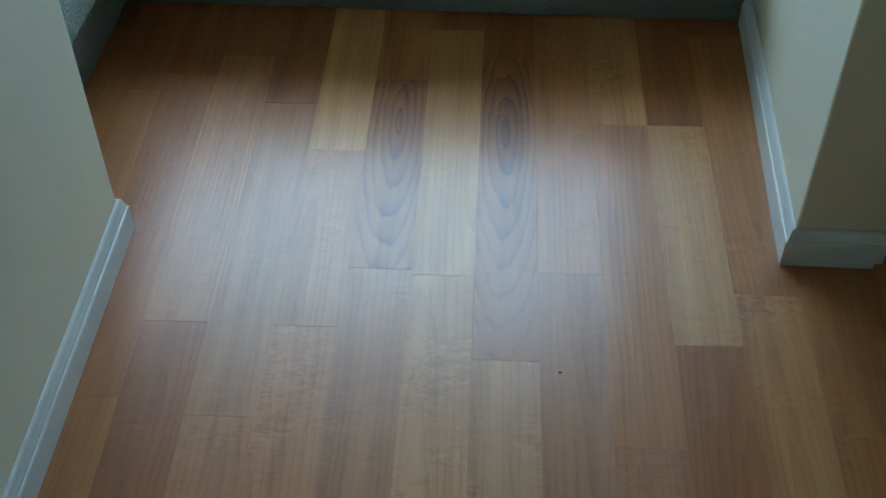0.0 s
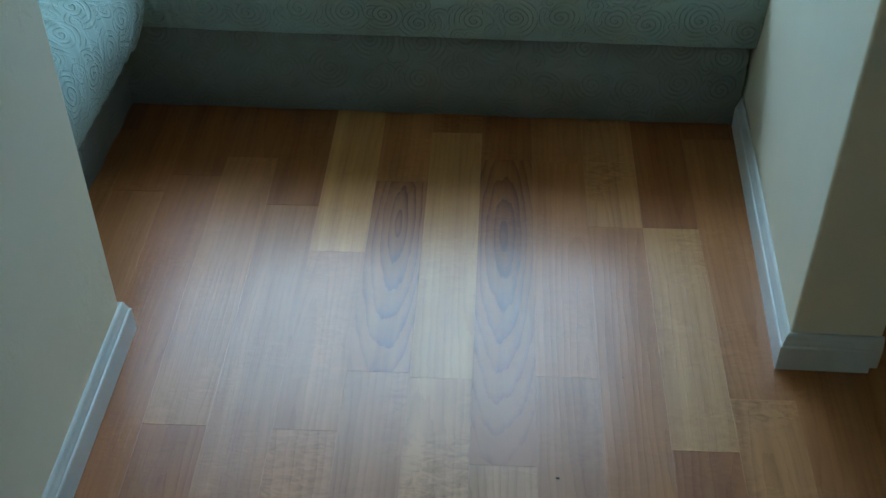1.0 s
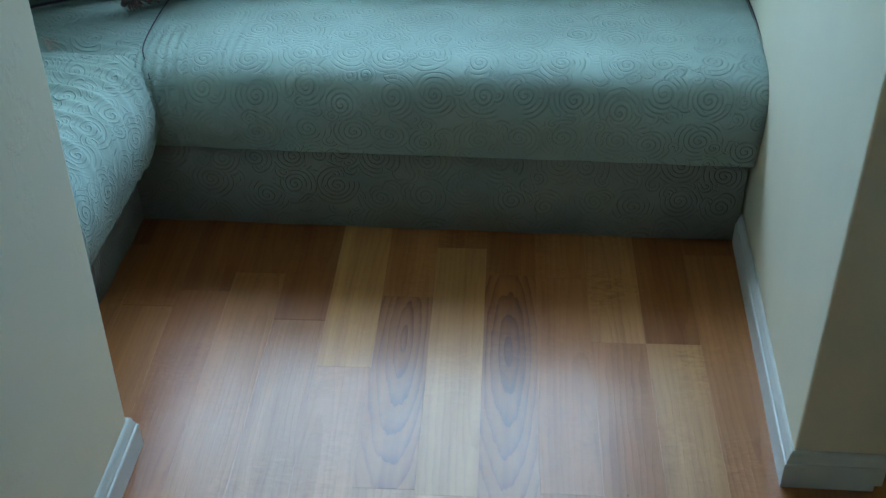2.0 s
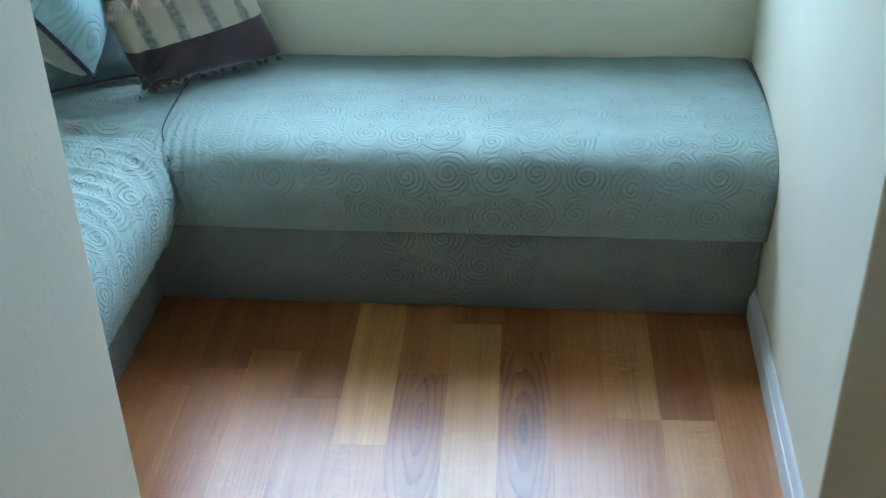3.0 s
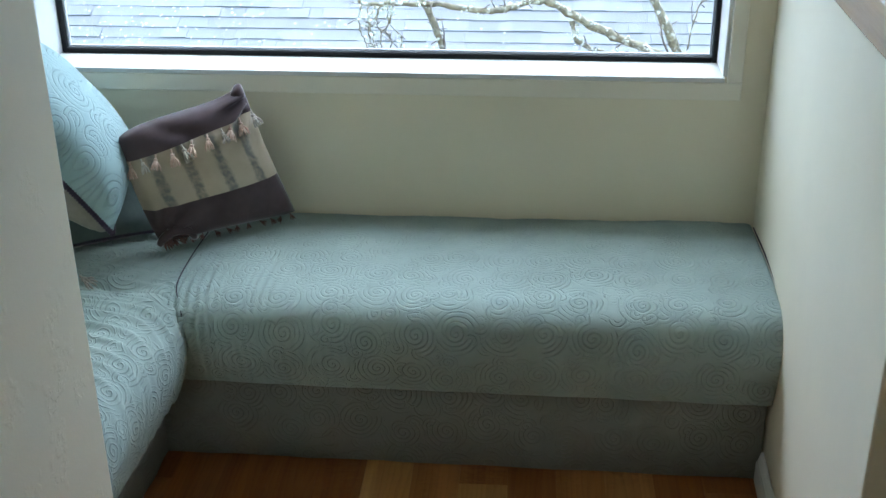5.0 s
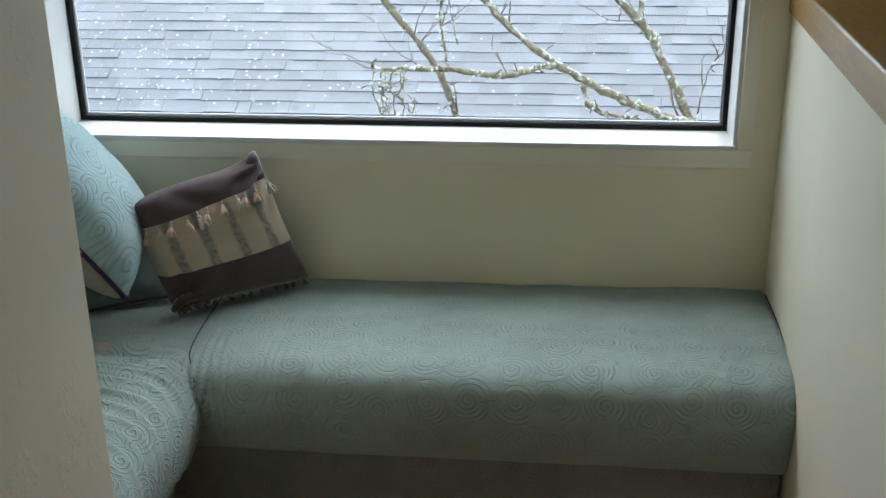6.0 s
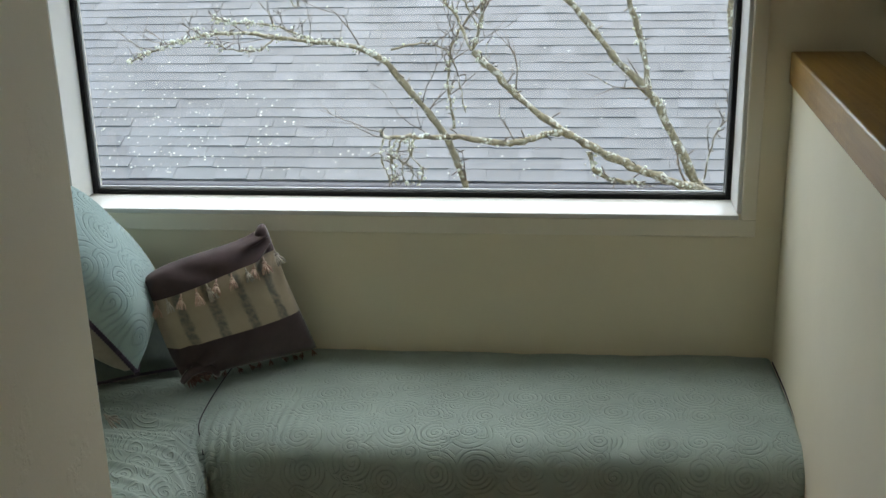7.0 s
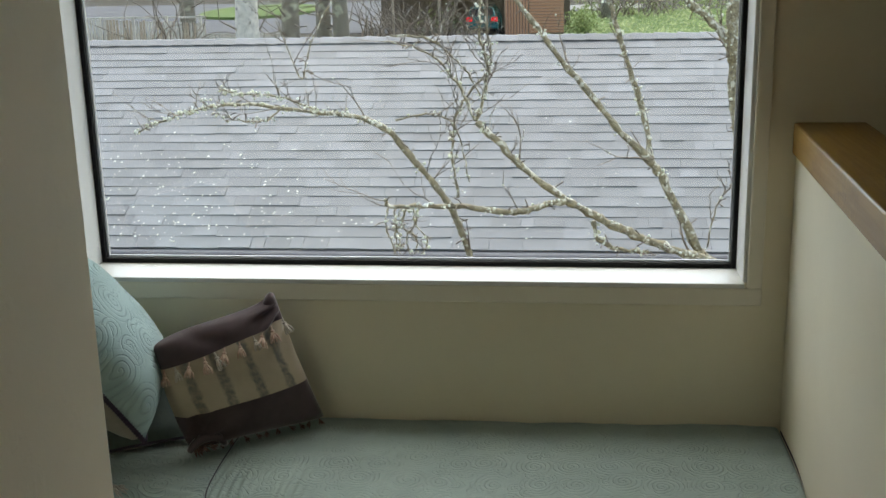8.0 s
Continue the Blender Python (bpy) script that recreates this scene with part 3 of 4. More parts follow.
def cushion_short():
    """The seat pad on the return of the L, its cloth pulled into arcs round the inner corner."""
    y0, y1, xw = 1.475, BACK - 0.004, -1.468
    ny, r0 = 280, 0.115
    low, top = 0.235, 0.492
    verts, faces, uvs = [], [], []
    for i in range(ny + 1):
        y = y0 + (y1 - y0) * i / ny
        front = short_front(y)
        q = min(1, max(0, (y - 2.19) / 0.25))
        q = q * q * (3 - 2 * q)
        r = r0 * (1 - q) + 0.014 * q
        row = [(front - 0.12, low + 0.004, 0, 0), (front - 0.055, low, 0, 0), (front - 0.040, low + 0.012, 0, 0)]
        for k in range(1, 14):
            row.append((front - 0.036 * (1 - k / 14) ** 1.7, low + 0.012 + (top - r - low - 0.012) * k / 14, 1.0, 0.0))
        for k in range(17):
            t = math.pi / 2 * k / 16
            row.append((front - r + r * math.cos(t), top - r + r * math.sin(t), math.cos(t), math.sin(t)))
        for k in range(1, 41):
            row.append((front - r + (xw - front + r) * k / 40, top + 0.012 * math.sin(math.pi * k / 40), 0.0, 1.0))
        row.append((xw, low, 0, 0))
        s, last = 0.0, row[0]
        for x, z, nx, nz in row:
            s += math.hypot(x - last[0], z - last[1])
            last = (x, z)
            w = dent = 0.0
            if nx or nz:
                away = (2.33 - y) - 0.55 * (top - z) - 0.10 * max(0.0, x + 0.95)
                k = math.exp(-max(0.0, 2.30 - y) / 0.34) * (1 - 0.85 * q)
                wander = noise.noise((x * 5, y * 5, z * 5))
                w = 0.0080 * k * math.sin(118 * away + 5 * wander) * (0.75 + noise.noise((x * 7, y * 7, 7)))
                w += 0.0035 * k * math.sin(235 * away + 7 * wander) + 0.003 * noise.noise((x * 8, y * 8, 5))
                inner = min(1, max(0, (-x - 0.76) / 0.1))
                dent = (math.exp(-((y - 2.325) / 0.028) ** 2) * 0.018 - 0.014 * math.exp(-((y - 2.20) / 0.09) ** 2)) * inner
            verts.append((x + nx * w, y - 2.2, z + nz * w - dent - low))
            uvs.append((y + 5.0, s))
        m = len(row)
    for i in range(ny):
        for j in range(m - 1):
            a = i * m + j
            faces.append((a, a + 1, a + m + 1, a + m))
    faces.append(tuple(range(m))[::-1])
    faces.append(tuple(range(ny * m, ny * m + m)))
    pad = empty("seat_cushion", (0, 2.2, low))
    raw("cover", verts, faces, M_QUILT, pad, smooth=True, uvs=uvs)
    line = [(2.268, 0.448), (2.295, 0.474), (2.345, 0.4945), (2.45, 0.5045), (2.60, 0.508), (2.84, 0.500)]
    line = smooth_path([(short_front(b) + 0.003, b - 2.2, c - low) for b, c in line], 6)
    v, f = tube(line, [0.0016] * len(line), 6)
    raw("piping", v, f, M_CORD, pad, "dark piping along the seam", smooth=True)
    tagged(pad, "sea-green stitched seat cushion on the short arm of the seat", "cushion", group="window seat cushions")


cushion_long()
cushion_short()


# ---- scatter cushions ----
def pillow_grid(size_u, size_v, thick, n=28, pinch=0.10, seed=0.0):
    """Two faces of a stuffed square, sharing the seam: returns point functions for front and back."""
    def point(a, b, sgn):
        edge = (1 - abs(a) ** 2.6) * (1 - abs(b) ** 2.6)
        h = thick / 2 * max(0.0, edge) ** 0.42
        k = 1 - pinch * (1 - abs(a) ** 2) * abs(b) ** 4
        q = 1 - pinch * (1 - abs(b) ** 2) * abs(a) ** 4
        h += 0.006 * noise.noise((a * 1.8 + seed, b * 1.8, sgn)) * max(0.0, edge) ** 0.4
        return Vector((a * size_u / 2 * q, b * size_v / 2 * k, sgn * h))
    return point


def face_mesh(point, sgn, n, su, sv, b0=-1.0, b1=1.0, lift=0.0, s0=0.0, s1=0.0):
    """One face, or the strip of it between two seams at heights b0 and b1 that slant by s0 and s1."""
    vs, fs, us = [], [], []
    rows = max(10, int(n * (b1 - b0) / 2))
    for i in range(n + 1):
        for j in range(rows + 1):
            a = -1 + 2 * i / n
            lo, hi = b0 + s0 * a, b1 + s1 * a
            b = lo + (hi - lo) * j / rows
            p = point(a, b, sgn)
            vs.append(p + Vector((0, 0, sgn * lift)))
            us.append((a * su / 2 + 8, b * sv / 2 + 8))
    for i in range(n):
        for j in range(rows):
            k = i * (rows + 1) + j
            q = (k, k + rows + 1, k + rows + 2, k + 1)
            fs.append(q if sgn > 0 else q[::-1])
    return vs, fs, us


def placed(ob, corner, e1, e2, u, v):
    """Puts a pillow with its lower corner and the ways of its two edges; local x along e1, y along e2."""
    e1 = Vector(e1).normalized()
    e2 = Vector(e2)
    e2 = (e2 - e1 * e2.dot(e1)).normalized()
    e3 = e1.cross(e2)
    m = Matrix((e1, e2, e3)).transposed().to_4x4()
    m.translation = Vector(corner) + e1 * (u / 2) + e2 * (v / 2)
    ob.matrix_world = m


def seam_cord(point, parent, edges, radius, material, label, name="cord"):
    pts = []
    for a, b in edges:
        p = point(a, b, 1.0)
        pts.append((p.x, p.y, 0))
    fine = smooth_path(pts, 8)
    v, f = tube(fine, [radius * (0.85 + 0.22 * math.sin(i * 1.9)) for i in range(len(fine))], 8)
    return raw(name, v, f, material, parent, label, smooth=True)


def tassel(name, place, way, length, parent, material=M_PINK, rot=0.0):
    """A knotted loop with a skirt of yarn strands."""
    vs, fs = [], []

    def add(vf):
        k = len(vs)
        vs.extend(vf[0])
        fs.extend(tuple(i + k for i in q) for q in vf[1])
    d = Vector(way).normalized()
    side = d.orthogonal().normalized()
    p = Vector(place)
    add(tube([p, p + d * length * 0.30], [length * 0.05, length * 0.05], 5))
    add(tube([p + d * length * q for q in (0.24, 0.30, 0.36, 0.42)], [length * w for w in (0.05, 0.13, 0.13, 0.08)], 7))
    for k in range(9):
        t = k * 2.399 + rot
        o = Matrix.Rotation(t, 3, d) @ side
        q = 0.10 + 0.18 * ((k * 0.37) % 1)
        add(tube([p + d * length * 0.40 + o * length * 0.05, p + d * length * 0.7 + o * length * q, p + d * length * (0.92 + 0.1 * ((k * 0.61) % 1)) + o * length * q * 1.3],
                 [length * 0.05, length * 0.055, length * 0.03], 5))
    return raw(name, vs, fs, material, parent, smooth=True)


def velvet_pillow():
    su, sv = 0.405, 0.355
    square = pillow_grid(su, sv, 0.135, pinch=0.035, seed=4.2)
    ob = empty("throw_pillow")
    n = 30

    def pt(a, b, sgn):
        """One upper corner slumped, the other pulled up into an ear."""
        slump, ear = ((1 - a) / 2 * (1 + b) / 2) ** 1.3, ((1 + a) / 2 * (1 + b) / 2) ** 1.6
        p = square(a, b, sgn)
        worn = 0.05 * ear ** 8 + 0.22 * slump ** 3 + 0.05 * ((1 - b) / 2 * abs(a)) ** 6
        p = Vector((p.x * (1 - worn), p.y * (1 - worn), p.z))
        return p + Vector((-0.096 * (b + 1) / 2 + 0.014 * (1 + a) / 2 * (1 - b) / 2 - 0.006 * ear + 0.006 * ear ** 5, -0.008 * slump + 0.016 * ear + 0.034 * ear ** 5, 0))

    def crease(vs):
        out = []
        for v in vs:
            w = 0.007 * math.sin(46 * (v.y + 0.35 * v.x) + 5 * noise.noise((v.x * 9, v.y * 9, 2))) * max(0, (v.y - 0.06) / 0.11)
            dx, dy = v.x - 0.13, v.y - 0.20
            r = math.hypot(dx, dy)
            w += 0.013 * math.sin(15 * math.atan2(dy, dx) + 1) * math.exp(-((r - 0.09) / 0.07) ** 2)
            dx, dy = v.x + 0.20, v.y + 0.17
            r = math.hypot(dx, dy)
            w += 0.011 * math.sin(13 * math.atan2(dy, dx)) * math.exp(-((r - 0.07) / 0.05) ** 2)
            out.append(v + Vector((0, 0, w if v.z > 0.005 else 0)))
        return out

    for name, b0, b1, s0, s1, m_, lab in (("top_band", 0.58, 1.0, 0.15, 0.0, M_VELVET, "purple-brown velvet band"),
                                          ("middle_band", -0.32, 0.58, 0.08, 0.15, M_STRIPE, "sand silk band with wavering grey stripes"),
                                          ("bottom_band", -1.0, -0.32, 0.0, 0.08, M_VELVET, "purple-brown velvet band")):
        vs, fs, us = face_mesh(pt, 1.0, n, su, sv, b0, b1, 0.0, s0, s1)
        raw(name, crease(vs), fs, m_, ob, lab, smooth=True, uvs=us)
    vs, fs, us = face_mesh(pt, -1.0, n, su, sv)
    raw("back", vs, fs, M_VELVET, ob, smooth=True)
    for k in range(11):
        a = -0.94 + 1.88 * k / 10
        p = pt(a, 0.58 + 0.15 * a, 1.0) + Vector((0, 0, 0.004))
        p += Vector((0.006 * math.sin(k * 4.7), 0, 0))
        tassel("tassel", p, (0.30 * math.sin(k * 2.1), -1, 0.22 + 0.25 * math.sin(k * 3.3) ** 2), 0.047 + 0.005 * math.sin(k * 5.1), ob, M_PALE if k % 3 == 1 else M_PINK, k)
    for k in range(12):
        a = -0.85 + 1.75 * k / 11
        p = pt(a, -1.0, 1.0)
        tassel("fringe_tassel", p, (0.5 * math.sin(k * 1.7), -0.35, 0.9), 0.026, ob, M_MAUVE, k)
    for a, b in ((-1, -1),):
        p = pt(a, b, 1.0)
        for k in range(4):
            tassel("corner_tassel", p * 0.95 + Vector((0.012 * k, 0.004 * k, 0.006)), (0.5 * math.sin(k * 2.3), -0.3, 0.7), 0.045, ob, M_MAUVE, k)
    arc = [Vector((-0.200 + 0.005 * j + 0.030 * (1 - math.cos(0.4 * j)), -0.172 + 0.034 * math.sin(0.4 * j), 0.022 + 0.016 * math.sin(0.4 * j))) for j in range(9)]
    v, f = tube(arc, [0.010 + 0.004 * math.sin(0.39 * j) for j in range(9)], 8)
    raw("corner_fold", v, f, M_VELVET, ob, "rolled velvet fold over the corner fringe", smooth=True)
    tip = pt(0.97, 0.97, 1.0)
    ear = [tip + Vector((-0.020 + 0.003 * j, -0.026 + 0.0075 * j, 0.004 * math.sin(j * 1.1))) for j in range(6)]
    v, f = tube(ear, [0.016, 0.019, 0.018, 0.016, 0.012, 0.005], 8)
    raw("corner_ear", v, f, M_VELVET, ob, "pinched velvet corner standing up", smooth=True)
    placed(ob, (-0.868, 2.540, 0.516), (0.31, 0.225, 0.0), (-0.10, 0.10, 0.98), su, sv)
    return tagged(ob, "purple velvet throw pillow with a tasselled sand-striped band", "pillow")


velvet_pillow()


def quilted_pillow():
    s = 0.47
    pt = pillow_grid(s, s, 0.25, pinch=0.06, seed=9.0)
    ob = empty("throw_pillow")
    vs, fs, us = face_mesh(pt, 1.0, 30, s, s)
    raw("front", vs, fs, M_QUILT_PILLOW, ob, smooth=True, uvs=us)
    vs, fs, us = face_mesh(pt, -1.0, 30, s, s)
    raw("back", vs, fs, M_BEIGE, ob, "plain beige back", smooth=True)
    ring = [(-1 + 2 * i / 24, -1) for i in range(24)] + [(1, -1 + 2 * i / 24) for i in range(24)] + [(1 - 2 * i / 24, 1) for i in range(24)] + [(-1, 1 - 2 * i / 24) for i in range(25)]
    seam_cord(pt, ob, ring, 0.008, M_CORD, "twisted dark purple cord")
    placed(ob, (-0.916, 2.37, 0.624), (-0.24, 0.93, 0.08), (-0.56, -0.12, 0.82), s, s)
    return tagged(ob, "aqua spiral-stitched throw pillow edged with purple cord", "pillow")


quilted_pillow()


def plain_pillow():
    s = 0.42
    pt = pillow_grid(s, s, 0.12, pinch=0.06, seed=2.0)
    ob = empty("throw_pillow")
    for name, sg in (("front", 1.0), ("back", -1.0)):
        vs, fs, us = face_mesh(pt, sg, 24, s, s)
        raw(name, vs, fs, M_TEAL, ob, smooth=True, uvs=us)
    ring = [(-1 + 2 * i / 24, -1) for i in range(24)] + [(1, -1 + 2 * i / 24) for i in range(25)]
    seam_cord(pt, ob, ring, 0.005, M_CORD, "dark purple cord")
    placed(ob, (-1.24, 2.40, 0.512), (0.84, 0.54, 0.02), (-0.5, 0.5, 0.36), s, s)
    return tagged(ob, "deep teal throw pillow with a dark cord, slumped in the corner", "pillow")


plain_pillow()


def loose_tassel():
    ob = empty("cord_tassel", (-1.003, 2.335, 0.518))
    tassel("yarn", (0, 0, 0), (0.75, -0.6, -0.12), 0.058, ob, M_PALE, 1.0)
    tagged(ob, "small pale yarn tassel lying on the seat", "tassel")


loose_tassel()


# ---- outdoors ----
GROUND = -3.4
EAVE_Y, EAVE_Z, PITCH, SLOPE = 9.9, -0.945, radians(23.2), 4.06


def on_roof(x, s, h=0.0):
    """A point on the near slope: x along the eave, s up the slope, h out of it."""
    return Vector((x, EAVE_Y + s * math.cos(PITCH) - h * math.sin(PITCH), EAVE_Z + s * math.sin(PITCH) + h * math.cos(PITCH)))


def ground():
    bm = bmesh.new()
    for x0, x1, y0, y1, nx, ny in ((-600, 600, -200, 900, 40, 40),):
        bmesh.ops.create_grid(bm, x_segments=nx, y_segments=ny, size=0.5, matrix=Matrix.Translation(((x0 + x1) / 2, (y0 + y1) / 2, GROUND)) @ Matrix.Diagonal((x1 - x0, y1 - y0, 1, 1)))
    tagged(part("ground", bm, M_SOIL), "bare ground strewn with leaf litter", "ground", kind="structure")
    bm = prism_bm([(-3.4, 50), (20, 50), (22, 78), (-1.5, 76)], GROUND, GROUND + 0.06)
    tagged(part("lawn", bm, M_GRASS), "rough green lawn beyond the roof", "lawn", kind="structure")
    bm = prism_bm([(-40, 66), (-9, 62), (-4, 60), (-4.4, 92), (-40, 92)], GROUND, GROUND + 0.03)
    tagged(part("road", bm, M_ROAD), "pale grey asphalt drive", "road", kind="structure")
    bm = prism_bm([(-1.6, 77.6), (4.6, 79.5), (4.6, 84), (-1.6, 83)], GROUND, GROUND + 0.04)
    tagged(part("path", bm, M_PATH), "pale gravel path behind the lawn", "path", kind="structure")
    pts = [(-22.2 + 4.0 * math.cos(t), 81 + 7 * math.sin(t)) for t in [k * math.pi / 12 for k in range(24)]]
    tagged(part("grass_island", prism_bm(pts, GROUND + 0.03, GROUND + 0.2), M_GRASS), "round green island in the drive", "lawn", kind="structure")


ground()


def garage():
    house = tagged(empty("garage", (0, EAVE_Y, GROUND)), "low garage under a weathered grey shingle roof", "house")
    off = Vector((0, EAVE_Y, GROUND))
    x0, x1 = -9.0, 6.5
    ry = EAVE_Y + SLOPE * math.cos(PITCH)
    rz = EAVE_Z + SLOPE * math.sin(PITCH)
    bm = box_bm(x0 + 0.4, x1 - 0.4, 0.4, 2 * (ry - EAVE_Y) - 0.4, 0, EAVE_Z - GROUND - 0.06)
    part("wall", bm, M_SIDING, house)
    vs = [Vector(p) - off for p in (on_roof(x0, 0, -0.02), on_roof(x1, 0, -0.02), on_roof(x1, SLOPE, -0.02), on_roof(x0, SLOPE, -0.02))]
    far = [Vector((x1, 2 * ry - EAVE_Y, EAVE_Z)) - off, Vector((x0, 2 * ry - EAVE_Y, EAVE_Z)) - off]
    low = [v - Vector((0, 0, 0.10)) for v in vs + far]
    every = vs + far + low
    roof = raw("roof", every, [(0, 1, 2, 3), (3, 2, 4, 5), (6, 9, 8, 7), (9, 11, 10, 8), (0, 6, 7, 1), (5, 4, 10, 11)], M_SHINGLE, house)
    raw("gable", [vs[0], vs[3], far[1]], [(0, 1, 2)], M_SIDING, house)
    raw("gable", [vs[1], vs[2], far[0]], [(0, 2, 1)], M_SIDING, house)
    v, f = [], []
    for x in (x0, x1):
        for y, z in ((0.0, -0.02), (-0.10, -0.02), (-0.12, -0.035), (-0.115, -0.10), (-0.02, -0.12), (0.0, -0.10)):
            v.append(Vector((x, y, z + EAVE_Z - GROUND)))
    for j in range(6):
        f.append((j, (j + 1) % 6, 6 + (j + 1) % 6, 6 + j))
    raw("gutter", v, f, M_GUTTER, house, "dark metal gutter")
    rng = random.Random(5)
    course = 0.1625
    rows = int(SLOPE / course)
    joined_v, joined_f = [], []
    made = 0
    for row in range(rows):
        x = x0 - rng.random() * 0.3
        while x < x1:
            w = rng.choice((0.13, 0.19, 0.24, 0.28, 0.31, 0.34, 0.40, 0.46))
            gap = rng.choice((0.0004, 0.0008, 0.0012, 0.002))
            a, b = x + gap, x + w - gap
            x += w
            th = rng.choice((0.007, 0.010, 0.011, 0.014))
            s0 = row * course - rng.random() * 0.012 - (0.02 if row == 0 else 0)
            s1 = row * course + course + 0.02
            top = [on_roof(a, s0, th), on_roof(b, s0, th + rng.random() * 0.002), on_roof(b, s1, 0.004), on_roof(a, s1, 0.004)]
            bot = [on_roof(a, s0, -0.004), on_roof(b, s0, -0.004), on_roof(b, s1, -0.004), on_roof(a, s1, -0.004)]
            fs = [(0, 1, 2, 3), (4, 5, 1, 0), (5, 6, 2, 1), (7, 4, 0, 3)]
            if row < 11 and -4.9 < a < 2.4 and made < 300:
                mid = sum((p for p in top), Vector()) / 4
                ob = raw("shingle", [p - mid for p in top + bot], fs, M_SHINGLE, roof)
                ob.location = mid - off
                made += 1
            else:
                k = len(joined_v)
                joined_v += [p - off for p in top + bot]
                joined_f += [tuple(i + k for i in q) for q in fs]
    tagged(raw("shingle_field", joined_v, joined_f, M_SHINGLE, roof), kind="stuff")
    cv, cf = [], []
    x = x0
    while x < x1:
        k = len(cv)
        for xx, h in ((x, 0.020), (x + 0.30, 0.006)):
            cv += [on_roof(xx, SLOPE - 0.15, h + 0.006) - off, on_roof(xx, SLOPE - 0.03, h + 0.014) - off, Vector((xx, ry, rz + h + 0.004)) - off, Vector((xx, 2 * ry - on_roof(xx, SLOPE - 0.15).y, on_roof(xx, SLOPE - 0.15).z + h)) - off]
        cf += [(k, k + 4, k + 5, k + 1), (k + 1, k + 5, k + 6, k + 2), (k + 2, k + 6, k + 7, k + 3), (k, k + 1, k + 2, k + 3)]
        x += 0.265
    tagged(raw("ridge_shingles", cv, cf, M_SHINGLE, roof), kind="stuff")
    fv, ff = [], []
    for i in range(440):
        x = -5.2 + abs(rng.gauss(0, 2.3))
        s = 0.05 + abs(rng.gauss(0, 1.2))
        if x > 2.5 or s > SLOPE - 0.3:
            continue
        r = rng.uniform(0.006, 0.015)
        c = on_roof(x, s, 0.018)
        k = len(fv)
        n = 5
        up = on_roof(0, 0, 1) - on_roof(0, 0, 0)
        e1 = Vector((1, 0, 0))
        e2 = up.cross(e1)
        for j in range(n):
            t = 2 * math.pi * j / n + i
            fv.append(c + (e1 * math.cos(t) + e2 * math.sin(t)) * r * rng.uniform(0.6, 1.2) - off)
        fv.append(c + up * 0.006 - off)
        ff += [(k + j, k + (j + 1) % n, k + n) for j in range(n)]
    tagged(raw("roof_flecks", fv, ff, M_LICHEN, roof, "pale lichen flecks and petals on the shingles"), kind="stuff")


garage()


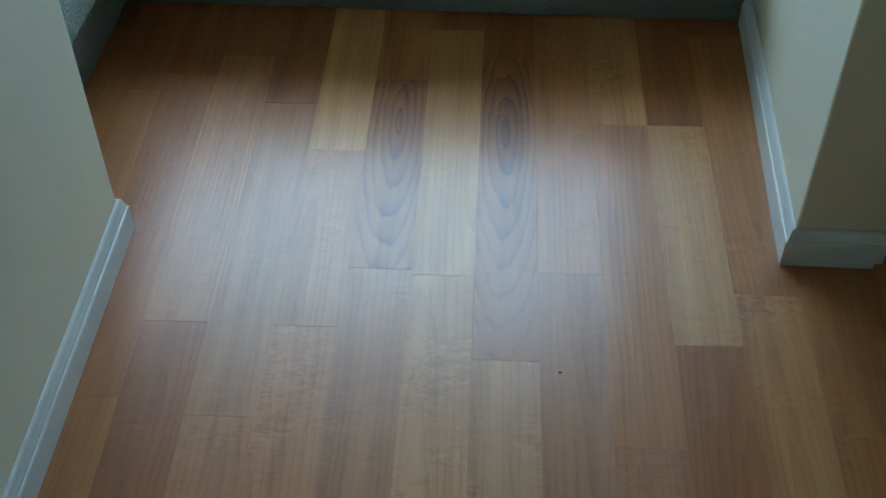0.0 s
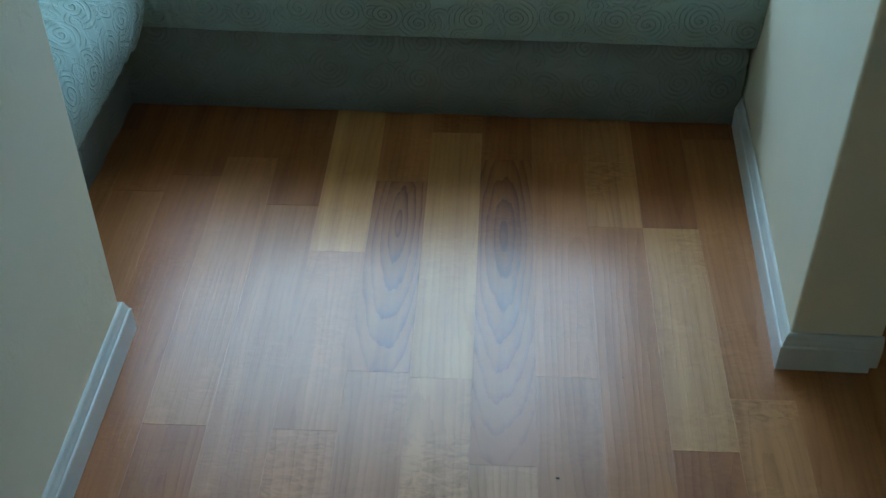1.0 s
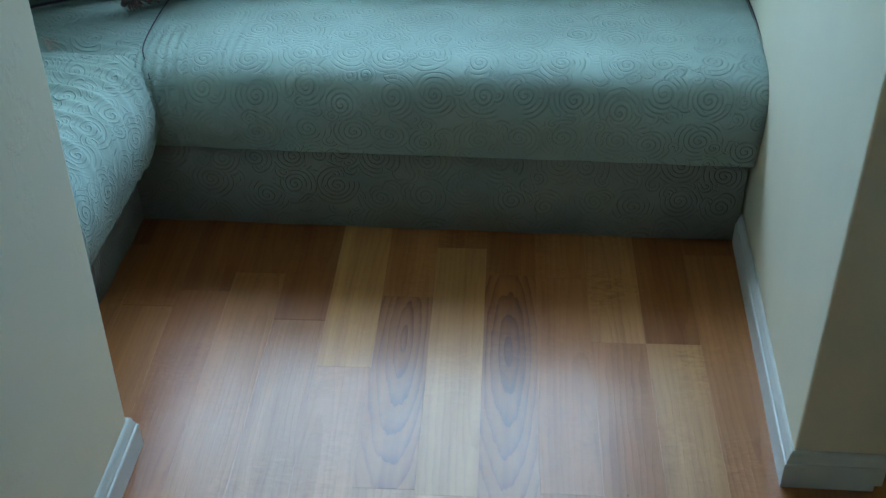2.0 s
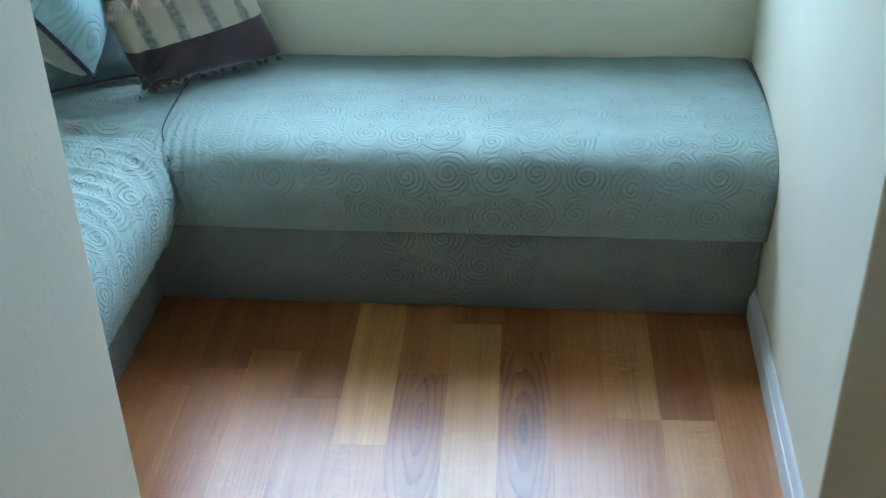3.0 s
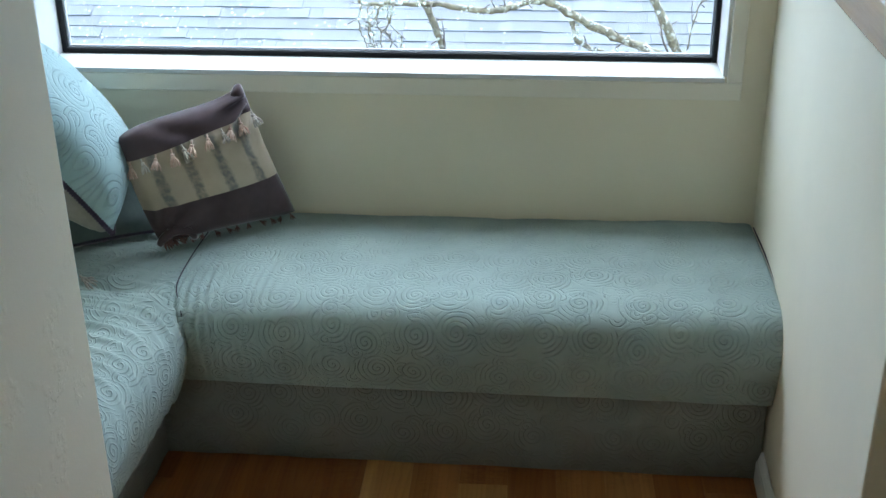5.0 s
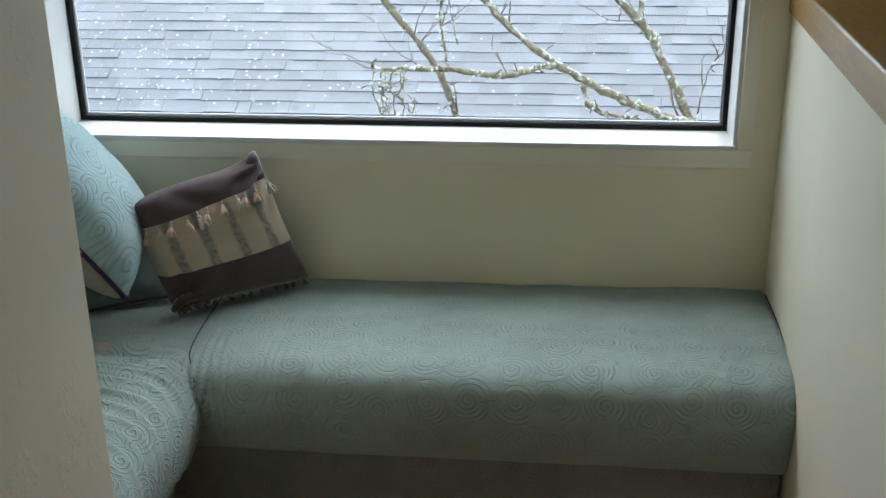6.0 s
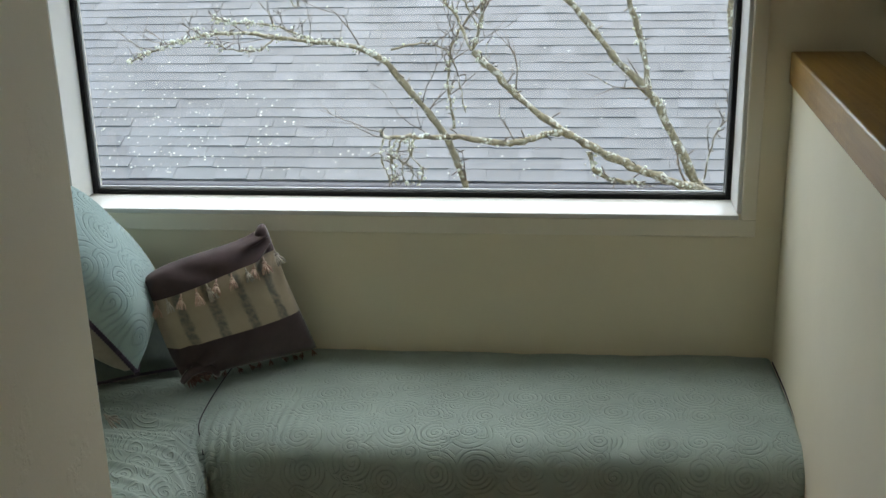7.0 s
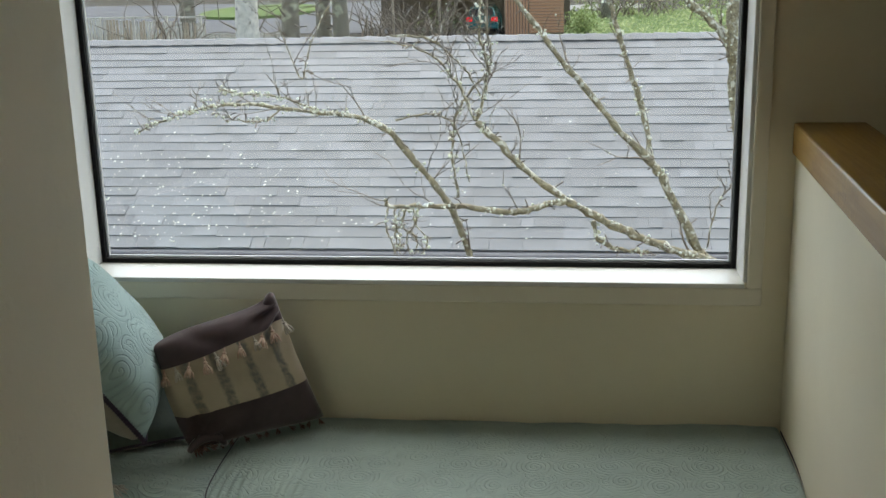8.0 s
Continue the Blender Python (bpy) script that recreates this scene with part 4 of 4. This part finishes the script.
# ---- the bare tree before the window ----
def tree():
    rng = random.Random(11)
    ob = tagged(empty("bare_tree", (1.5, 6.6, GROUND)), "leafless old fruit tree with lichen-covered branches", "tree")
    off = Vector((1.5, 6.6, GROUND))
    twig_v, twig_f, li_v, li_f = [], [], [], []

    def put(vs, fs, vf):
        k = len(vs)
        vs.extend(vf[0])
        fs.extend(tuple(i + k for i in q) for q in vf[1])

    def lump(p, r):
        bm = bmesh.new()
        bmesh.ops.create_icosphere(bm, subdivisions=1, radius=r)
        k = len(li_v)
        for v in bm.verts:
            li_v.append(p + v.co * rng.uniform(0.6, 1.25))
        bm.verts.index_update()
        li_f.extend(tuple(v.index + k for v in q.verts) for q in bm.faces)
        bm.free()

    def spray(p, d, length, r, depth):
        """A twig that wanders, forks and ends in buds."""
        pts, rad = [p], [r]
        n = 5
        for i in range(n):
            d = (d + Vector((rng.uniform(-1, 1), rng.uniform(-0.7, 0.7), rng.uniform(-0.6, 1.0))) * 0.30).normalized()
            p = p + d * (length / n)
            pts.append(p)
            rad.append(r * (1 - 0.62 * (i + 1) / n))
            if depth and rng.random() < 0.6:
                q = (d + Vector((rng.uniform(-1, 1), rng.uniform(-0.8, 0.8), rng.uniform(-0.5, 1.1)))).normalized()
                spray(p, q, length * rng.uniform(0.35, 0.6), r * 0.6, depth - 1)
        put(twig_v, twig_f, tube(pts, rad, 5))
        if rng.random() < 0.5:
            lump(p, r * 1.5)

    def limb(points, r0, r1, twigs=4, lichen=10, twig_len=0.30, name="branch", lichen_from=0.0):
        pts = smooth_path(points, 6)
        n = len(pts)
        pts = [p + Vector((rng.uniform(-1, 1), rng.uniform(-1, 1), rng.uniform(-1, 1))) * 0.006 for p in pts]
        rad = [0.72 * (r0 + (r1 - r0) * i / (n - 1)) * rng.uniform(0.74, 1.26) for i in range(n)]
        v, f = tube([p - off for p in pts], rad, 8)
        raw(name, v, f, M_BARK, ob, smooth=True)
        for k in range(int(twigs * 1.35)):
            i = rng.randrange(n // 6, n - 1)
            d = (pts[i + 1] - pts[i]).normalized()
            q = (d * 0.5 + Vector((rng.uniform(-1, 1), rng.uniform(-0.8, 0.8), rng.uniform(-0.25, 1.2)))).normalized()
            spray(pts[i] - off, q, twig_len * rng.uniform(0.4, 1.2), max(0.0030, rad[i] * 0.24), 1)
        for k in range(int(n * (0.12 if name == "hanging_shoot" else 0.5))):
            i = rng.randrange(1, n - 1)
            d = Vector((rng.uniform(-1, 1), rng.uniform(-1, 0.4), rng.uniform(-0.6, 1))).normalized()
            p = pts[i] - off
            q = p + d * (rad[i] + rng.uniform(0.012, 0.05))
            put(twig_v, twig_f, tube([p, (p + q) / 2 + Vector((0, 0, 0.006)), q, q + d * 0.006], [rad[i] * 0.25 + 0.001, 0.003, 0.004, 0.002], 5))
        for k in range(lichen):
            i = rng.randrange(int(n * lichen_from), n)
            a = Vector((rng.uniform(-1, 1), rng.uniform(-1, 0.2), rng.uniform(-0.4, 1))).normalized()
            for c in range(rng.choice((1, 1, 2, 4, 6))):
                along = Vector((rng.gauss(0, 1), rng.gauss(0, 0.6), rng.gauss(0, 0.6))) * 0.014
                lump(pts[i] - off + a * rad[i] * 0.85 + along, rng.uniform(0.003, 0.011))

    limb([(1.5, 6.6, GROUND), (1.48, 6.6, -2.0), (1.36, 6.5, -0.9), (1.12, 6.3, -0.22), (0.88, 6.2, 0.08)], 0.15, 0.05, 0, 6, name="trunk")
    limb([(0.88, 6.2, 0.08), (0.69, 6.2, 0.46), (0.60, 6.2, 0.60), (0.40, 6.2, 0.81), (0.18, 6.22, 1.07), (-0.04, 6.25, 1.35), (-0.19, 6.3, 1.55), (-0.4, 6.4, 1.9)], 0.036, 0.016, 5, 26)
    limb([(0.61, 6.2, 0.58), (0.56, 6.3, 0.86), (0.46, 6.3, 1.15), (0.36, 6.3, 1.49), (0.30, 6.35, 1.9)], 0.026, 0.014, 6, 34)
    limb([(1.12, 6.3, -0.22), (0.98, 6.0, 0.06), (0.73, 5.8, 0.19), (0.50, 5.8, 0.28), (0.31, 5.8, 0.37), (0.13, 5.8, 0.47), (-0.09, 5.8, 0.64), (-0.23, 5.8, 0.79), (-0.35, 5.8, 0.90)], 0.040, 0.020, 3, 30)
    limb([(-0.35, 5.8, 0.90), (-0.30, 5.8, 1.05), (-0.28, 5.8, 1.2), (-0.32, 5.8, 1.36), (-0.30, 5.8, 1.7)], 0.014, 0.006, 10, 20)
    limb([(-0.35, 5.8, 0.90), (-0.45, 5.85, 1.10), (-0.62, 5.9, 1.26), (-0.85, 5.9, 1.32)], 0.012, 0.004, 8, 10)
    limb([(0.13, 5.8, 0.47), (-0.02, 5.7, 0.455), (-0.17, 5.6, 0.45), (-0.37, 5.6, 0.48), (-0.58, 5.6, 0.485), (-0.79, 5.6, 0.48), (-0.82, 5.6, 0.52)], 0.024, 0.012, 3, 14)
    limb([(0.28, 5.8, 0.36), (0.31, 5.8, 0.25), (0.42, 5.8, 0.20), (0.58, 5.8, 0.185)], 0.018, 0.014, 1, 22)
    for k in range(6):
        x = -0.80 + 0.033 * k
        z = 0.48
        pts = [(x, 5.6, z), (x + 0.02 * math.sin(k * 1.9) - 0.02, 5.59, z - 0.09), (x + 0.045 * math.sin(k * 2.7), 5.6, z - 0.18), (x + 0.03 * math.cos(k * 2.2), 5.61, z - 0.27)]
        limb(pts, 0.007, 0.004, 2, 5, 0.12, "hanging_shoot")
    limb([(-0.38, 6.1, -0.05), (-0.42, 6.0, 0.12), (-0.51, 6.0, 0.37), (-0.68, 6.0, 0.60), (-0.85, 6.0, 0.81), (-1.0, 6.0, 0.89)], 0.030, 0.022, 5, 30)
    limb([(1.12, 6.3, -0.22), (0.6, 6.2, -0.30), (0.0, 6.15, -0.2), (-0.38, 6.1, -0.05)], 0.045, 0.032, 0, 4)
    limb([(-1.0, 6.0, 0.89), (-1.32, 6.0, 0.93), (-1.68, 6.0, 0.97), (-1.94, 6.0, 0.94), (-2.12, 6.0, 0.89), (-2.30, 6.0, 0.82)], 0.017, 0.005, 9, 80, 0.28)
    limb([(-1.25, 6.0, 0.93), (-1.45, 5.95, 1.02), (-1.66, 5.95, 1.03), (-1.78, 5.95, 1.06)], 0.008, 0.004, 4, 44, 0.2)
    limb([(-1.45, 6.0, 0.95), (-1.55, 5.95, 0.885), (-1.75, 5.95, 0.90), (-1.88, 5.95, 0.99)], 0.007, 0.003, 3, 18, 0.16)
    limb([(-0.47, 6.0, 0.43), (-0.50, 6.0, 0.66), (-0.48, 6.0, 0.88), (-0.38, 6.0, 1.05), (-0.28, 6.0, 1.19), (-0.32, 6.0, 1.52)], 0.010, 0.005, 12, 26, 0.26)
    limb([(-0.89, 6.4, 1.31), (-0.66, 6.4, 1.28), (-0.52, 6.4, 1.17), (-0.44, 6.4, 1.08), (-0.37, 6.4, 0.95)], 0.010, 0.006, 5, 2)
    limb([(-0.81, 6.0, 0.88), (-0.62, 6.0, 0.91), (-0.50, 6.0, 0.86), (-0.44, 6.0, 0.7), (-0.41, 6.0, 0.53)], 0.007, 0.004, 4, 4)
    limb([(-1.1, 6.0, 1.6), (-1.25, 6.0, 1.35), (-1.30, 6.0, 1.20), (-1.34, 6.0, 1.12), (-1.46, 6.0, 1.42)], 0.006, 0.004, 4, 2)
    limb([(0.93, 6.2, 0.10), (0.97, 6.2, 0.33), (1.05, 6.2, 0.48), (1.14, 6.2, 0.72)], 0.006, 0.003, 6, 2, 0.2)
    limb([(1.25, 6.5, -0.5), (1.16, 6.5, 0.4), (1.09, 6.5, 0.86), (1.07, 6.5, 1.12), (1.01, 6.5, 1.28), (0.80, 6.5, 1.47), (0.6, 6.5, 1.75)], 0.050, 0.024, 6, 40)
    limb([(1.07, 6.5, 1.12), (1.06, 6.5, 1.35), (1.10, 6.5, 1.7)], 0.050, 0.044, 3, 26)
    raw("twigs", twig_v, twig_f, M_TWIG, ob, "fine dark bare twigs", smooth=True)["kind"] = "stuff"
    raw("lichen", li_v, li_f, M_LICHEN, ob, "pale green lichen tufts")["kind"] = "stuff"


tree()


# ---- the far yard ----
def fence():
    ob = tagged(empty("picket_fence", (-20, 55, GROUND)), "weathered grey board fence by the drive", "fence")
    rng = random.Random(2)
    for k in range(42):
        x = -5.0 + 0.17 * k
        bm = box_bm(x, x + rng.uniform(0.10, 0.135), 0, 0.025, 0.05, 1.52 - 0.006 * k + rng.uniform(-0.05, 0.04))
        part("board", bm, M_FENCE if rng.random() < 0.7 else M_POST, ob)
    for k in range(5):
        part("post", box_bm(-5.0 + k * 1.7, -4.88 + k * 1.7, -0.12, -0.002, 0, 1.62), M_FENCE, ob)
    for z in (0.3, 1.50):
        part("rail", box_bm(-5.0, 2.1, -0.05, -0.003, z, z + 0.09), M_FENCE, ob)
    ob2 = tagged(empty("low_fence", (-15.9, 54.2, GROUND)), "low weathered rail fence", "fence")
    part("rail", box_bm(-1.9, 2.6, 0, 0.05, 0.72, 0.80), M_FENCE, ob2)
    for k in range(22):
        part("board", box_bm(-1.9 + k * 0.2, -1.72 + k * 0.2, 0.052, 0.075, 0, 0.70), M_FENCE, ob2)


fence()


def far_tree(x, y, r, h, label, seed):
    rng = random.Random(seed)
    ob = tagged(empty("tree", (x, y, GROUND)), label, "tree", group="far trees")
    pts = smooth_path([(0, 0, 0), (rng.uniform(-.1, .1), 0, h * 0.3), (rng.uniform(-.25, .25), 0, h * 0.65), (rng.uniform(-.5, .5), 0, h)], 5)
    v, f = tube(pts, [r * (1.15 - 0.6 * i / (len(pts) - 1)) for i in range(len(pts))], 12)
    raw("trunk", v, f, M_BIRCH if seed == 1 else M_TRUNK, ob, smooth=True)
    tv, tf = [], []
    for k in range(26):
        i = rng.randrange(3, len(pts))
        p = pts[i]
        d = Vector((rng.uniform(-1, 1), rng.uniform(-1, 1), rng.uniform(-0.2, 0.8))).normalized()
        q = [p, p + d * 0.7, p + d * 1.4 + Vector((rng.uniform(-.3, .3), 0, rng.uniform(-.4, .3))), p + d * 2.2 + Vector((rng.uniform(-.6, .6), 0, rng.uniform(-.8, .5)))]
        vf = tube(q, [0.05, 0.035, 0.02, 0.01], 4)
        n = len(tv)
        tv += vf[0]
        tf += [tuple(a + n for a in g) for g in vf[1]]
    raw("limbs", tv, tf, M_TWIG, ob)


far_tree(-11.4, 40, 0.42, 9, "thick pale-barked tree trunk beyond the roof", 1)
far_tree(-10.6, 42.5, 0.34, 9, "grey tree trunk beside the pale one", 2)
far_tree(-10.0, 46, 0.30, 9, "leaning grey tree trunk", 3)
far_tree(-9.1, 45, 0.32, 9, "mossy grey tree trunk", 4)
far_tree(-20.5, 60, 0.40, 9, "bare tree behind the fence", 5)
far_tree(-6.6, 64, 0.12, 9, "thin bare tree by the carport", 6)
far_tree(1.8, 70, 0.30, 10, "bare tree on the lawn", 7)
far_tree(9.0, 66, 0.5, 10, "broad bare tree at the edge of the lawn", 8)


def shrub(x, y, z, w, h, label, seed, n=420):
    rng = random.Random(seed)
    vs, fs = [], []
    for i in range(n):
        a, b, c = rng.gauss(0, 0.38), rng.gauss(0, 0.38), abs(rng.gauss(0.25, 0.33))
        p = Vector((a * w, b * w, min(1.1, c) * h))
        d = Vector((rng.uniform(-1, 1), rng.uniform(-1, 1), rng.uniform(-1, 1))).normalized()
        e = d.orthogonal().normalized()
        g = d.cross(e)
        s = rng.uniform(0.05, 0.12)
        k = len(vs)
        vs += [p - e * s, p + g * s * 0.5, p + e * s, p - g * s * 0.5]
        fs.append((k, k + 1, k + 2, k + 3))
    ob = raw("shrub", vs, fs, M_LEAF)
    ob.location = (x, y, z)
    tagged(ob, label, "shrub", group="far shrubs")


shrub(0.35, 60.5, GROUND + 0.06, 1.1, 1.5, "yellow-green shrub beside the slatted screen", 1, 900)
def ground_cover():
    """Low creeping leaves over the lawn."""
    rng = random.Random(31)
    vs, fs = [], []
    for i in range(3400):
        x, y = rng.uniform(-3.0, 14.0), 52 + 22 * rng.random() ** 1.4
        p = Vector((x, y, GROUND + 0.07 + rng.random() * 0.16))
        d = Vector((rng.uniform(-1, 1), rng.uniform(-1, 0), rng.uniform(0.3, 1))).normalized()
        e = d.orthogonal().normalized()
        g = d.cross(e)
        r = rng.uniform(0.05, 0.13)
        k = len(vs)
        vs += [p - e * r, p + g * r * 0.7, p + e * r, p - g * r * 0.7]
        fs.append((k, k + 1, k + 2, k + 3))
    tagged(raw("ground_cover", vs, fs, M_LEAF), "low leafy creepers over the lawn", "plants", kind="stuff")


ground_cover()
shrub(-9.2, 44, GROUND, 2.0, 1.2, "mossy shrub under the trees", 2)
shrub(-7.0, 62, GROUND, 2.6, 1.5, "dark shrub by the drive", 3)
shrub(3.0, 74, GROUND, 4.0, 2.0, "low hedge behind the lawn", 4, 900)
shrub(8.0, 75, GROUND, 4.0, 2.4, "hedge behind the lawn", 5, 900)


def bramble(x, y, w, h, label, seed, n=46):
    """A tangle of bare arching shoots."""
    rng = random.Random(seed)
    vs, fs = [], []
    for i in range(n):
        p = Vector((rng.uniform(-0.5, 0.5) * w, rng.uniform(-0.4, 0.4) * w, 0))
        d = Vector((rng.uniform(-1, 1), rng.uniform(-1, 1), 1.6)).normalized()
        pts = [p]
        for k in range(7):
            d = (d + Vector((rng.uniform(-1, 1), rng.uniform(-1, 1), rng.uniform(-0.9, 0.5))) * 0.42).normalized()
            p = p + d * h / 6
            pts.append(p)
        vf = tube(pts, [0.045 * (1 - k / 9) for k in range(8)], 4)
        k = len(vs)
        vs += vf[0]
        fs += [tuple(a + k for a in g) for g in vf[1]]
    ob = raw("bare_shrub", vs, fs, M_TWIG)
    ob.location = (x, y, GROUND)
    tagged(ob, label, "shrub", group="far shrubs")


bramble(-17.4, 48, 2.0, 3.0, "tangled bare shrub before the fence", 3, 22)
bramble(-8.2, 56, 4.5, 2.4, "thicket of bare shoots under the trees", 4, 80)
bramble(-6.3, 58, 2.0, 2.0, "bare shrub beside the parked car", 5, 30)
bramble(3.6, 73, 5.0, 2.6, "bare thicket behind the lawn", 6, 60)


def carport():
    ob = tagged(empty("carport", (-4.5, 62, GROUND)), "dark carport with a red-brown slatted side screen", "carport")
    for x in (-4.9, -2.5, -0.05, 0.92):
        part("post", box_bm(x, x + 0.12, -2.6, -2.48, 0, 2.4), M_POST, ob)
    part("roof", box_bm(-6.5, 4.2, -2.8, 4, 2.4, 2.6), M_SHINGLE, ob)
    part("rear_wall", box_bm(-6.5, 4.2, 3.6, 3.75, 0, 2.4), M_DARKWOOD, ob, "dark boarded rear wall")
    part("backing", box_bm(1.03, 3.95, -3.84, -3.80, 0.2, 2.38), M_DARKWOOD, ob, "dark boards behind the slats")
    for k in range(8):
        part("slat", box_bm(1.05 + k * 0.145, 1.145 + k * 0.145, -3.9, -3.86, 0.15, 2.38), M_SCREEN, ob)
    for k in range(14):
        part("slat", box_bm(2.24, 3.95, -3.96, -3.90, 0.30 + k * 0.15, 0.415 + k * 0.15), M_SCREEN, ob)


carport()


def car():
    ob = tagged(empty("parked_car", (-4.85, 60.6, GROUND + 0.03)), "dark teal hatchback parked with its rear towards the house", "car")
    bm = bmesh.new()
    half = [(0.84, 0.28), (0.86, 0.55), (0.84, 0.86), (0.74, 0.95), (0.60, 1.36), (0.50, 1.42)]
    ring = half + [(-x, z) for x, z in half[::-1]]
    rows = []
    for y, k, zz in ((0.0, 0.94, 0.97), (0.12, 1.0, 1.0), (2.4, 1.0, 1.0), (4.0, 0.95, 0.8)):
        rows.append([bm.verts.new((x * k, y, 0.28 + (z - 0.28) * zz)) for x, z in ring])
    n = len(ring)
    for a, b in zip(rows, rows[1:]):
        for j in range(n):
            bm.faces.new((a[j], b[j], b[(j + 1) % n], a[(j + 1) % n]))
    bm.faces.new(rows[0])
    bm.faces.new(rows[-1][::-1])
    bmesh.ops.recalc_face_normals(bm, faces=bm.faces)
    body = part("body", bm, M_CAR, ob, smooth=False)
    part("rear_window", box_bm(-0.58, 0.58, -0.02, 0.0, 0.98, 1.32, 0.005), M_CARDARK, ob, "dark rear window")
    for s in (-1, 1):
        part("tail_lamp", box_bm(s * 0.66 - 0.17, s * 0.66 + 0.17, -0.035, 0.02, 0.66, 0.90, 0.02), M_RED, ob, "red tail lamp")
    part("plate", box_bm(-0.26, 0.26, -0.03, 0.0, 0.58, 0.70, 0.004), M_METAL, ob, "plain pale plate")
    part("bumper", box_bm(-0.85, 0.85, -0.08, 0.05, 0.30, 0.50, 0.03), M_CAR, ob)
    for x in (-0.72, 0.72):
        for y in (0.75, 3.2):
            bm = bmesh.new()
            bmesh.ops.create_cone(bm, cap_ends=True, segments=20, radius1=0.31, radius2=0.31, depth=0.20, matrix=pose(x, y, 0.31, 0, 90, 0))
            w = part("wheel", bm, M_CARDARK, ob)


car()


# ---- the floor ----
def floor():
    bm = box_bm(-0.72, 2.10, -1.05, 1.35, -0.20, -0.013)
    box_bm(-1.62, 2.10, 1.35, BACK + 0.22, -0.20, -0.013, bm=bm)
    fl = tagged(part("floor", bm, M_SUB), "glossy mixed-tone hardwood strip floor", "floor", kind="structure")
    rng = random.Random(21)
    W, skew = 0.126, 0.0235
    known = {  # strip: (joints going up, tones between them)
        -8: ([1.2], [1, 2]), -7: ([1.5, 2.2], [1, 1, 2]), -6: ([0.9, 1.95], [2, 1, 2]), -5: ([1.05, 2.02], [1, 2, 2]), -4: ([1.236, 2.1], [2, 1, 2]), -3: ([1.02, 1.92], [1, 1, 2]), -2: ([1.24, 1.760, 2.7], [1, 1, 0, 1]),
        -1: ([1.40, 2.027], [1, 3, 1]), 0: ([1.39, 2.240], [4, 0, 2]), 1: ([0.72, 1.180, 2.13], [1, 4, 3, 2]), 2: ([1.41, 2.127], [1, 1, 1]),
        3: ([1.0, 1.886], [1, 1, 4]), 4: ([1.240, 1.89], [2, 0, 2]), 5: ([1.375, 2.25], [4, 1, 2]), 6: ([1.05, 2.1], [1, 1, 1]), 7: ([0.95, 1.9], [0, 1, 2]),
    }
    c = math.cos(math.atan(skew))
    for k in range(-9, 16):
        joints, tones = known.get(k, ([1.0 + rng.random() * 0.4], [rng.randrange(3), rng.randrange(3)]))
        joints, tones = list(joints), list(tones)
        while joints[0] > -1.0:
            joints.insert(0, joints[0] - rng.uniform(0.55, 1.15))
            tones.insert(0, rng.choice((0, 1, 1, 2, 2, 3)))
        while joints[-1] < BACK:
            joints.append(joints[-1] + rng.uniform(0.6, 1.1))
            tones.append(rng.choice((0, 1, 1, 2)))
        for (a, b), tone in zip(zip(joints, joints[1:]), tones[1:]):
            a, b = max(a, -1.03), min(b, BACK + 0.2)
            if (k + 0.5) * W < -0.70:
                a = max(a, 1.36)
            if b - a < 0.02:
                continue
            mid = (a + b) / 2
            hw, hl = W / 2 - 0.0001, (b - a) / 2 - 0.0001
            vs = []
            for w, l, z in ((hw, hl, -0.012), (hw, hl, -0.00012), (hw - 0.00025, hl - 0.00025, 0.0)):
                vs += [(-w, -l, z), (w, -l, z), (w, l, z), (-w, l, z)]
            fs = [(8, 9, 10, 11)] + [(i * 4 + j, i * 4 + (j + 1) % 4, i * 4 + 4 + (j + 1) % 4, i * 4 + 4 + j) for i in range(2) for j in range(4)]
            ob = raw("plank", vs, fs, M_PLANK[tone], fl)
            ob.location = ((k + 0.5) * W - skew * (mid - 1.39), mid, rng.uniform(-0.0002, 0.0))
            ob.rotation_euler = (0, 0, math.atan(skew))


floor()


def crumb(x, y, size, seed):
    rng = random.Random(seed)
    bm = bmesh.new()
    bmesh.ops.create_icosphere(bm, subdivisions=1, radius=size)
    for v in bm.verts:
        v.co = Vector((v.co.x * rng.uniform(0.7, 1.6), v.co.y * rng.uniform(0.5, 1.1), (v.co.z + size) * 0.4))
    ob = part("crumb", bm, M_SUB)
    ob.location = (x, y, 0.0)
    tagged(ob, "tiny dark crumb lying on the wooden floor", "crumb", group="crumbs on the floor")


crumb(0.294, 1.157, 0.0035, 1)
crumb(0.425, 1.415, 0.0022, 2)
